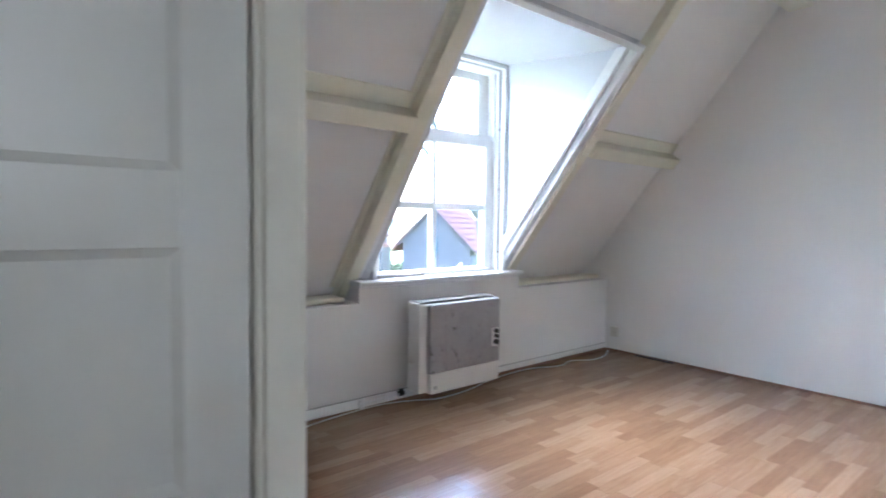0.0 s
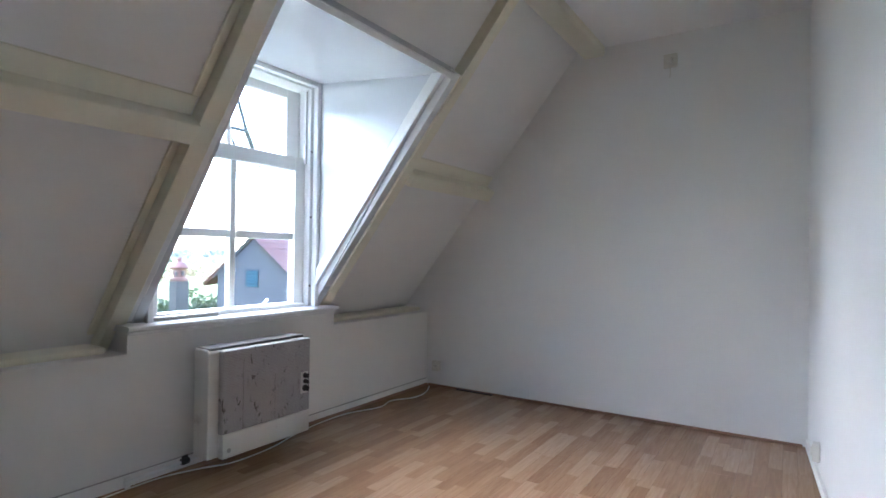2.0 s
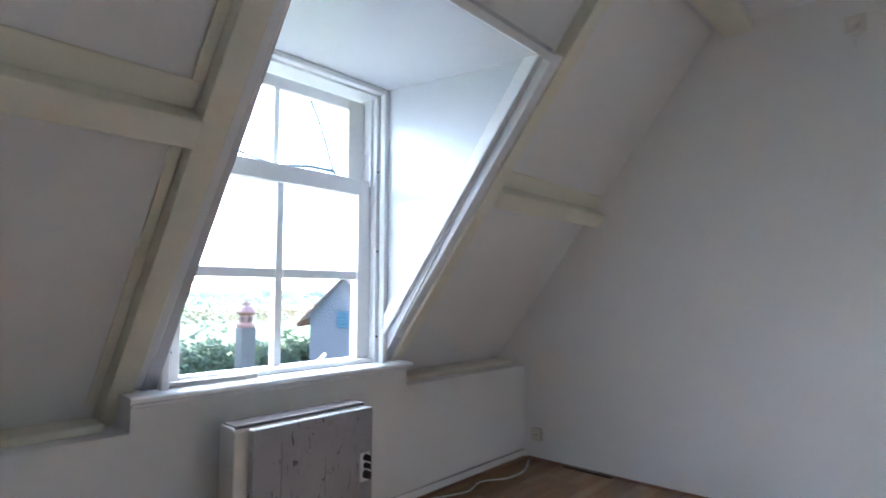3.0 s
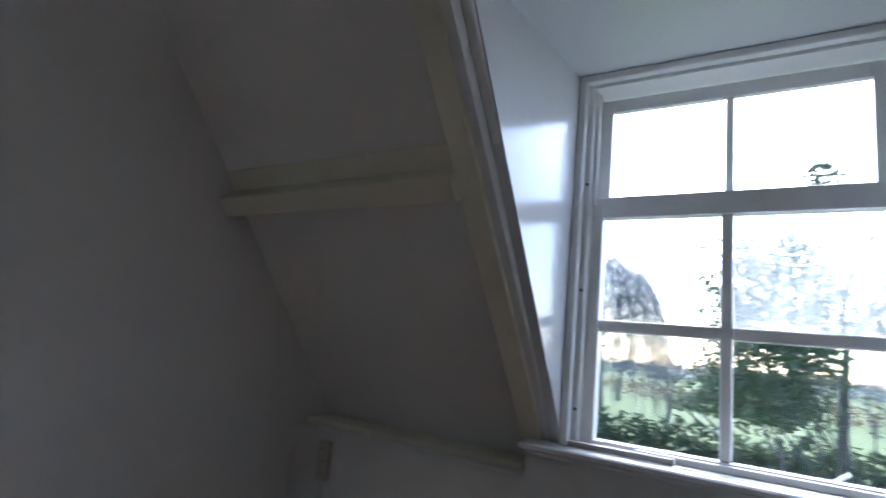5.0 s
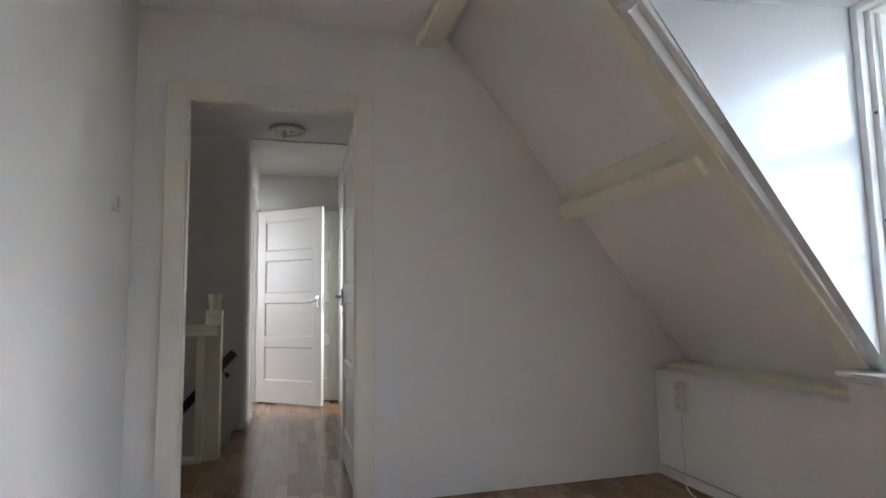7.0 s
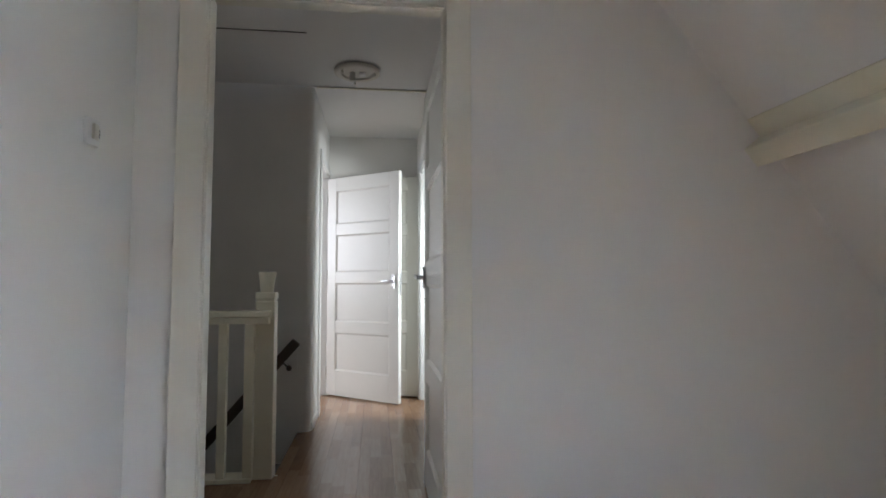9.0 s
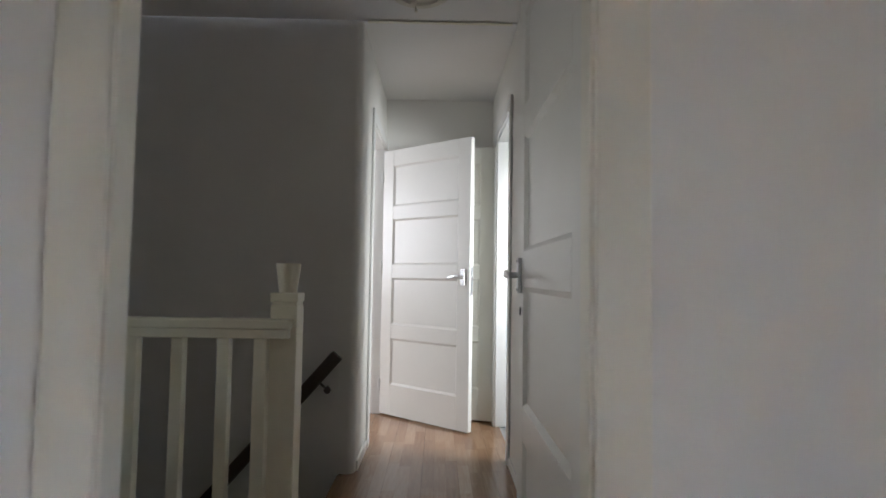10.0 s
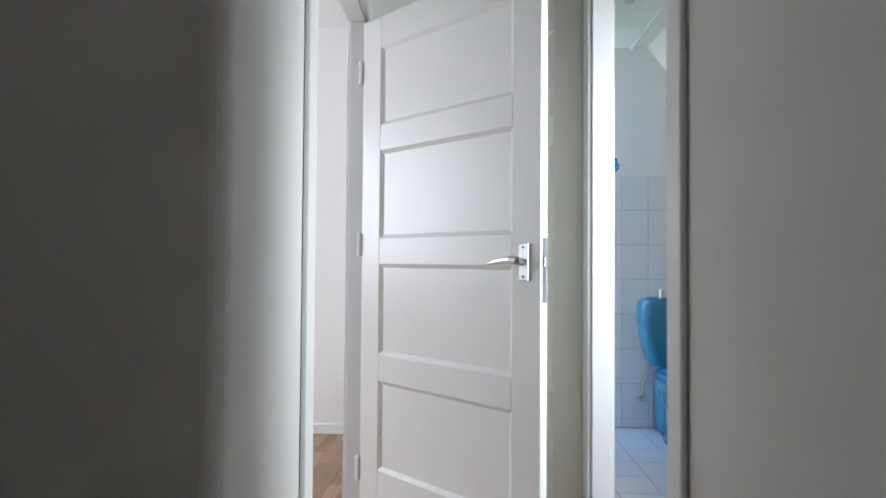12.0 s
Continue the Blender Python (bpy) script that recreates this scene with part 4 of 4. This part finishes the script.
# distance haze is mixed into this pale grey of far woods and hedgerow
FARWOOD = leafy("hazed_twigs", (0.26, 0.27, 0.27), 0.6)
BRICK = material("grey_brown_brick", (0.12, 0.095, 0.09), 0.85, vary=0.25, scale=6, fine=30, bump=0.3)
def brick_courses(mt):
    n, l = mt.node_tree.nodes, mt.node_tree.links
    b = n["Principled BSDF"]
    old = b.inputs["Base Color"].links[0].from_socket
    tc = n.new("ShaderNodeTexCoord")
    sep = n.new("ShaderNodeSeparateXYZ")
    l.new(tc.outputs["Object"], sep.inputs[0])
    cmb = n.new("ShaderNodeCombineXYZ")
    ad = n.new("ShaderNodeMath")
    l.new(sep.outputs[0], ad.inputs[0])
    l.new(sep.outputs[1], ad.inputs[1])
    l.new(ad.outputs[0], cmb.inputs[0])
    l.new(sep.outputs[2], cmb.inputs[1])
    bt = n.new("ShaderNodeTexBrick")
    bt.inputs["Scale"].default_value = 1.0
    bt.inputs["Brick Width"].default_value, bt.inputs["Row Height"].default_value, bt.inputs["Mortar Size"].default_value = 0.21, 0.065, 0.008
    bt.inputs["Color1"].default_value, bt.inputs["Color2"].default_value, bt.inputs["Mortar"].default_value = (0.07, 0.055, 0.055, 1), (0.14, 0.11, 0.105, 1), (0.22, 0.20, 0.19, 1)
    l.new(cmb.outputs[0], bt.inputs["Vector"])
    mx = n.new("ShaderNodeMix")
    mx.data_type = "RGBA"
    mx.inputs[0].default_value = 0.7
    l.new(old, mx.inputs[6])
    l.new(bt.outputs[0], mx.inputs[7])
    l.new(mx.outputs[2], b.inputs["Base Color"])


brick_courses(BRICK)
ROOFTILE = material("red_clay_tiles", (0.20, 0.075, 0.048), 0.7, vary=0.25, scale=5, fine=30)
CLAY = material("terracotta", (0.16, 0.075, 0.06), 0.7, vary=0.2, scale=8)
FLUE = material("dark_glazed_pipe", (0.03, 0.03, 0.034), 0.5, vary=0.2, scale=6)
GREENSLAT = material("blue_green_louvre", (0.05, 0.12, 0.15), 0.6)

bm = bmesh.new()
bm.faces.new([bm.verts.new(p) for p in ((-1500, -1500, GZ), (1500, -1500, GZ), (1500, 1500, GZ), (-1500, 1500, GZ))])
thing("ground", bm, MEADOW, "bright green meadow reaching to the distance", "ground", kind=ST)


def leaves(bm, centre, radii, count, size, rng, shape=None):
    """Small folded leaf clumps scattered through an uneven crown."""
    c = Vector(centre)
    for _ in range(count):
        while True:
            p = Vector((rng.uniform(-1, 1), rng.uniform(-1, 1), rng.uniform(-1, 1)))
            r = p.length
            if r > 1 or r < 0.25:
                continue
            k = 0.75 + 0.35 * noise.noise(p * 2.3 + c)
            if r < k and noise.noise(p * 5.0 + c) > -0.22:
                break
        q = c + Vector((p.x * radii[0], p.y * radii[1], p.z * radii[2]))
        if shape:
            q = shape(q)
        a = Vector((rng.gauss(0, 1), rng.gauss(0, 1), rng.gauss(0, 1))).normalized() * size * rng.uniform(0.6, 1.4)
        b = a.orthogonal().normalized() * size * 0.5
        d = a.cross(b).normalized() * size * 0.2
        vs = [bm.verts.new(q - a), bm.verts.new(q + b + d), bm.verts.new(q + a), bm.verts.new(q - b + d)]
        bm.faces.new((vs[0], vs[1], vs[2]))
        bm.faces.new((vs[0], vs[2], vs[3]))


def limbs(bm, p, d, length, r, depth, rng, spread=0.6, droop=0.0):
    """Tapered limbs that fork down to twigs; returns the tips."""
    pts, rad = [p], [r]
    n = 4
    q = p
    for i in range(n):
        d = (d + Vector((rng.gauss(0, 0.16), rng.gauss(0, 0.16), rng.gauss(0, 0.12) - droop))).normalized()
        q = q + d * (length / n)
        pts.append(q)
        rad.append(r * (1 - 0.45 * (i + 1) / n))
    add_tube(bm, [tuple(v) for v in pts], rad, 5 if depth < 3 else 7)
    if depth == 0:
        return [q]
    tips = []
    for k in range(3 if depth > 1 else 4):
        at = pts[rng.choice((2, 3, 4))]
        nd = (d + Vector((rng.gauss(0, spread), rng.gauss(0, spread), rng.gauss(0.1, spread * 0.6)))).normalized()
        tips += limbs(bm, at, nd, length * rng.uniform(0.55, 0.8), rad[-1] * 0.75, depth - 1, rng, spread, droop)
    return tips


def tree(name, at, height, trunk_r, label, crown=None, depth=4, seed=1, lean=(0, 0), mat=LEAF, count=0, size=0.1, droop=0.0, spread=0.6, first=0.35):
    rng = random.Random(seed)
    t = empty(name, pose(*at), label, "tree")
    bm = bmesh.new()
    tips = limbs(bm, Vector((0, 0, 0)), Vector((lean[0], lean[1], 1)).normalized(), height * first, trunk_r, 0, rng)
    top = tips[0]
    ends = []
    for k in range(4):
        a = 2 * math.pi * k / 4 + rng.uniform(-0.4, 0.4)
        ends += limbs(bm, top, Vector((math.cos(a) * 0.6, math.sin(a) * 0.6, 0.8)).normalized(), height * 0.30, trunk_r * 0.42, depth - 1, rng, spread, droop)
    part("trunk", bm, BARK, t)
    bm = bmesh.new()
    if crown:
        for c, rr, n in crown:
            leaves(bm, c, rr, n, size, rng)
    for e in ends:
        for _ in range(count):
            leaves(bm, e, (size * 4, size * 4, size * 4), 1, size, rng)
    if len(bm.verts):
        part("crown", bm, mat, t)
    else:
        bm.free()
    return t


# evergreen with layered crown in front of the window
tree("evergreen_tree", (-7.5, 1.72, GZ), 4.9, 0.085, "dark evergreen tree with a broad layered crown", seed=3, depth=2,
     crown=[((0, -0.2, 3.36), (1.2, 1.35, 0.5), 2000), ((0, 0.0, 3.9), (1.25, 1.3, 0.6), 2000), ((0, 0.05, 4.45), (1.2, 1.35, 0.65), 1500), ((0, 0.0, 5.0), (1.05, 1.25, 0.65), 1300), ((0, 0.1, 5.5), (0.75, 0.85, 0.55), 700)], size=0.058)
tree("garden_tree", (-9.0, 2.66, GZ), 8.6, 0.13, "tall garden tree with thinning autumn leaves", seed=7, depth=3, count=2, size=0.06, mat=HEDGE,
     crown=[((0.0, 1.15, 4.75), (0.8, 0.7, 0.5), 420), ((0.0, 0.5, 4.8), (0.6, 0.5, 0.45), 260), ((0, -0.15, 7.2), (0.4, 0.42, 0.32), 150)], first=0.5)
tree("apple_tree", (-8.1, 3.85, GZ), 5.6, 0.11, "bare crooked fruit tree behind the hedge", seed=5, depth=5, count=2, size=0.045, spread=0.95, mat=HEDGE, first=0.27)
def weeping_tree(at, seed):
    """A dome of limbs from which many thin twigs hang."""
    rng = random.Random(seed)
    t = empty("weeping_tree", pose(*at), "weeping tree with a dome of fine drooping twigs", "tree")
    bm = bmesh.new()
    tips = limbs(bm, Vector((0, 0, 0)), Vector((0.05, 0.03, 1)).normalized(), 4.4, 0.17, 0, rng)
    for k in range(9):
        a = 2 * math.pi * k / 9 + rng.uniform(-0.3, 0.3)
        limbs(bm, tips[0] - Vector((0, 0, rng.uniform(0, 0.8))), Vector((math.cos(a), math.sin(a), 1.1)).normalized(), 2.6, 0.055, 2, rng, 0.5, 0.03)
    part("trunk", bm, BARK, t)
    bm = bmesh.new()
    for _ in range(2300):
        a, r = rng.uniform(0, 2 * math.pi), math.sqrt(rng.uniform(0.02, 1))
        k = 1 + 0.18 * noise.noise(Vector((math.cos(a) * 2, math.sin(a) * 2, 1.5)))
        p = Vector((3.7 * k * r * math.cos(a), 3.7 * k * r * math.sin(a), 5.7 + 2.7 * math.sqrt(max(0, 1 - r * r)) + rng.uniform(-0.5, 0.3)))
        ln = rng.uniform(1.4, 5.2) * (0.45 + 0.65 * r)
        out = Vector((math.cos(a), math.sin(a), 0)) * 0.25
        pts = [p, p + out + Vector((0, 0, -0.15 * ln)), p + out * 1.5 + Vector((rng.gauss(0, 0.08), rng.gauss(0, 0.08), -0.55 * ln)), p + out * 1.6 + Vector((rng.gauss(0, 0.12), rng.gauss(0, 0.12), -ln))]
        add_tube(bm, [tuple(q) for q in pts], [0.009, 0.008, 0.007, 0.005], 3)
        for _ in range(2):
            q = pts[rng.choice((1, 2, 3))] + Vector((rng.gauss(0, 0.1), rng.gauss(0, 0.1), rng.gauss(0, 0.3)))
            leaves(bm, q, (0.05, 0.05, 0.1), 1, 0.032, rng)
    part("hanging_twigs", bm, TWIG, t)
    return t


weeping_tree((-21.0, -6.1, GZ), 11)
tree("bare_tree", (-7.97, 9.6, GZ), 11.0, 0.22, "tall bare winter tree with fine twigs", seed=14, depth=6, spread=0.8, first=0.36)
tree("bare_tree", (-26.0, -8.6, GZ), 13.5, 0.14, "tall thin bare tree behind the weeping tree", seed=16, depth=4, spread=0.45, first=0.5)
tree("bare_tree", (-34.0, -4.5, GZ), 8.0, 0.16, "bare winter tree beside the meadow", seed=21, depth=4, spread=0.6)
tree("bare_tree", (-38.0, -9.5, GZ), 8.5, 0.18, "bare winter tree beside the meadow", seed=22, depth=4, spread=0.6)
for k, (x, y, h) in enumerate(((-47, -16, 8), (-52, -12, 9), (-49, -7, 7.5), (-55, -20, 9), (-58, 1, 8), (-50, 7, 8.5), (-60, 12, 9))):
    tree("bare_tree", (x, y, GZ), h, 0.16, "bare winter tree beyond the meadow fence", seed=30 + k, depth=5, spread=0.65, first=0.3)
tree("bare_tree", (-36.0, 16.0, GZ), 9.0, 0.18, "bare winter tree beside the meadow", seed=23, depth=4, spread=0.6)

# clipped hedge and shrubs along the garden edge
rng = random.Random(4)
bm = bmesh.new()
for k in range(46):
    y = -12 + 0.62 * k
    leaves(bm, (-15.6 + rng.uniform(-0.3, 0.3), y, GZ + 1.1), (0.9, 0.75, 1.40 + rng.uniform(-0.12, 0.18)), 560, 0.12, rng)
thing("garden_hedge", bm, HEDGE, "dense dark green garden hedge", "hedge", kind="stuff")
bm = bmesh.new()
for k in range(16):
    leaves(bm, (-8.5 + rng.uniform(-1.2, 1.2), 1.8 + 0.62 * k + rng.uniform(-0.3, 0.3), GZ + 0.85 + rng.uniform(-0.3, 0.2)), (0.75, 0.7, 0.95), 230, 0.07, rng)
thing("garden_shrubs", bm, HEDGE, "mixed green garden shrubs", "shrub", kind="stuff")
bm = bmesh.new()
for k in range(7):
    leaves(bm, (-7.8 + rng.uniform(-0.8, 0.8), 5.6 + 0.6 * k, GZ + 1.45 + rng.uniform(-0.2, 0.2)), (0.5, 0.5, 0.5), 110, 0.06, rng)
thing("autumn_shrubs", bm, AUTUMN, "shrubs with brown autumn leaves", "shrub", kind="stuff")

# meadow fence and far woods
post_mesh = finish("fence_post", lathe([(0.055, 0), (0.055, 1.35), (0.03, 1.40)], Matrix(), 8), BARK)
for k in range(24):
    ob = tagged(new("fence_post", post_mesh), "weathered round wooden fence post", "fence post", "posts along the meadow fence")
    ob.location = (-58 + 0.25 * ((k * 7) % 3), -46 + 4.0 * k, GZ)
wire = bmesh.new()
for z in (0.5, 0.9, 1.25):
    add_tube(wire, [(-57.9, -46, GZ + z), (-57.8, 0, GZ + z - 0.03), (-57.9, 46, GZ + z)], 0.012, 4)
thing("fence_wire", wire, BARK, "thin wires of the meadow fence", "fence")
bm = bmesh.new()
for k in range(90):
    y = -78 + 1.6 * k
    leaves(bm, (-63 + rng.uniform(-0.8, 0.8), y, GZ + 1.0), (1.3, 1.2, 1.25 + rng.uniform(-0.2, 0.5)), 150, 0.16, rng)
thing("field_hedge", bm, AUTUMN, "brownish winter hedge at the edge of the meadow", "hedge", kind="stuff")
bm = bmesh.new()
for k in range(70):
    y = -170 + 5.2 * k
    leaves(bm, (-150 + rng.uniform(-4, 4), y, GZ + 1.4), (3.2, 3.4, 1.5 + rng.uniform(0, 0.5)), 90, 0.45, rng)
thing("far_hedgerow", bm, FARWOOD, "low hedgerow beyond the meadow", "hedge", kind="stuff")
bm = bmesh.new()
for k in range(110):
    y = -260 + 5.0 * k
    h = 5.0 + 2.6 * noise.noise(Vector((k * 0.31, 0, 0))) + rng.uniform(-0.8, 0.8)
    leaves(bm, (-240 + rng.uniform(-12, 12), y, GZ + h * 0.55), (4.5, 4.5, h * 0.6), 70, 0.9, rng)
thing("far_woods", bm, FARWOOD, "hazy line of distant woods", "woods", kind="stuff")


def brick_shed():
    """Small brick outbuilding: gable towards the house, red tiled roof, louvred vent."""
    s = empty("brick_shed", pose(-13.28, 12.38, GZ, 0, 0, 34), "grey-brown brick shed with red tiled roof", "shed")
    hw, wh, rh, ln = 1.45, 2.75, 4.2, 5.0
    bm = prism([(-hw * 0.82, 0), (hw, 0), (hw, wh), (0, rh), (-hw * 0.82, wh + 0.26)], 0, ln, "y")
    part("wall", bm, BRICK, s)
    for k, sx in enumerate((-1, 1)):
        d = Vector((sx * hw, 0, wh - rh)).normalized()
        roof = bmesh.new()
        add_prism(roof, [(0, rh + 0.03), (sx * (hw + 0.2), wh - 0.2 * (rh - wh) / hw + 0.03), (sx * (hw + 0.2), wh - 0.2 * (rh - wh) / hw + 0.10), (0, rh + 0.11)], -0.08, ln + 0.08)
        r = part("roof", roof, ROOFTILE, s)
        slope = math.hypot(hw + 0.2, (rh - wh) * (hw + 0.2) / hw)
        rows = bmesh.new()
        for i in range(8):
            for j in range(22):
                c = Vector((0, -0.05 + 0.23 * j, rh + 0.11)) + d * (slope * (i + 0.5) / 8)
                w = Vector((-d.z * sx, 0, d.x * sx))
                w = w if w.z > 0 else -w
                a, b2, e = c - d * slope / 16, c + d * slope / 15, Vector((0, 0.105, 0))
                top = [rows.verts.new(a - e), rows.verts.new(a + e + w * 0.0), rows.verts.new(b2 + e + w * 0.03), rows.verts.new(b2 - e + w * 0.03)]
                rows.faces.new(top)
                mid = [rows.verts.new(a + w * 0.035), rows.verts.new(b2 + w * 0.065)]
                rows.faces.new((top[0], mid[0], mid[1], top[3]))
                rows.faces.new((mid[0], top[1], top[2], mid[1]))
        part("tile_rows", rows, ROOFTILE, r)
    part("verge_board", prism([(-hw * 0.9, wh + 0.16), (0, rh + 0.13), (hw + 0.2, wh - 0.09), (hw + 0.2, wh - 0.16), (0, rh + 0.05), (-hw * 0.9, wh + 0.08)], -0.115, -0.082, "y"), BARK, s)
    v = part("vent", box(-0.22, 0.22, -0.02, 0.0, 2.55, 3.15), FLUE, s, "louvred vent in the gable")
    for k in range(5):
        part("slat", box(-0.20, 0.20, -0.05, -0.02, 2.58 + 0.115 * k, 2.65 + 0.115 * k, 0.004), GREENSLAT, v)
    return s


brick_shed()


def chimney_flue():
    """A slim square brick stack with a terracotta pot that has openings round its neck."""
    c = empty("chimney_flue", pose(-2.13, 2.765, GZ), "slender dark brick stack with a terracotta pot", "chimney")
    part("shaft", box(-0.06, 0.06, -0.06, 0.06, 0.0, 3.50, 0.006), FLUE, c)
    part("collar", lathe([(0.070, 3.50), (0.074, 3.512), (0.070, 3.53), (0.056, 3.535)], Matrix(), 20), CLAY, c)
    pot = part("pot", lathe([(0.052, 3.53), (0.050, 3.60), (0.056, 3.606)], Matrix(), 20), CLAY, c)
    for k in range(6):
        t = math.pi * k / 3
        part("opening", box(0.040, 0.0535, -0.012, 0.012, 3.548, 3.590, 0.002, Matrix.Rotation(t, 4, "Z")), BLACK, pot)
    part("cap", lathe([(0.056, 3.606), (0.080, 3.618), (0.078, 3.632), (0.050, 3.665), (0.022, 3.676), (0.020, 3.690), (0.025, 3.702), (0.016, 3.714), (0.0, 3.718)], Matrix(), 20), CLAY, c)
    return c


chimney_flue()

# ---- floor planks, last of the structure ----
def planks(parent, x0, x1, y0, y1):
    """Laminate boards along y, each its own object on a shared mesh where they are whole."""
    w, ln = 0.1929, 1.285
    whole = None
    i0 = math.floor(x0 / w)
    for i in range(i0, math.ceil(x1 / w)):
        a, b = max(i * w, x0), min((i + 1) * w, x1)
        if b - a < 0.004:
            continue
        y = y0 - ((i * 0.43) % 1.0) * ln
        while y < y1:
            c, e = max(y, y0), min(y + ln, y1)
            if e - c > 0.01:
                full = abs(b - a - w) < 1e-6 and abs(e - c - ln) < 1e-6
                g = 0.0002
                if full and whole:
                    me = whole
                else:
                    me = finish("plank", box(g, b - a - g, g, e - c - g, -0.011, 0.0, 0.0005), LAMINATE)
                    if full:
                        whole = me
                ob = new("plank", me)
                ob.location = (a, c, 0)
                ob.parent = parent
            y += ln


planks(floor, 0.0, 2.855, -0.001, FAR)
planks(hall_floor, 1.60, 2.545, END, -0.001)
planks(hall_floor, 2.545, 4.3, -1.165, -0.061)
planks(hall_floor, 2.545, 4.4, HOUSE_S, STAIR_Y - 0.11)


# ---- lavatory tiles ----
tile = finish("tile", box(0, 0.163, 0, 0.006, 0, 0.219, 0.0015), TILE)
low_tile = finish("tile", box(0, 0.163, 0, 0.006, 0, 0.053, 0.0015), TILE)
for i in range(9):
    for j in range(8):
        ob = new("tile", low_tile if j == 0 else tile)
        ob.location = (1.562 - 0.166 * (i + 1), LAV_S + 0.011, 0.004 if j == 0 else 0.060 + 0.222 * (j - 1))
        ob.parent = wall_tiles
ftile = finish("floor_tile", box(0, 0.196, 0, 0.196, 0, 0.009, 0.0015), FLOORTILE)
for i in range(8):
    for j in range(14):
        ob = new("floor_tile", ftile)
        ob.location = (1.565 - 0.2 * (i + 1), LAV_S + 0.018 + 0.2 * j, -0.009)
        ob.parent = wf
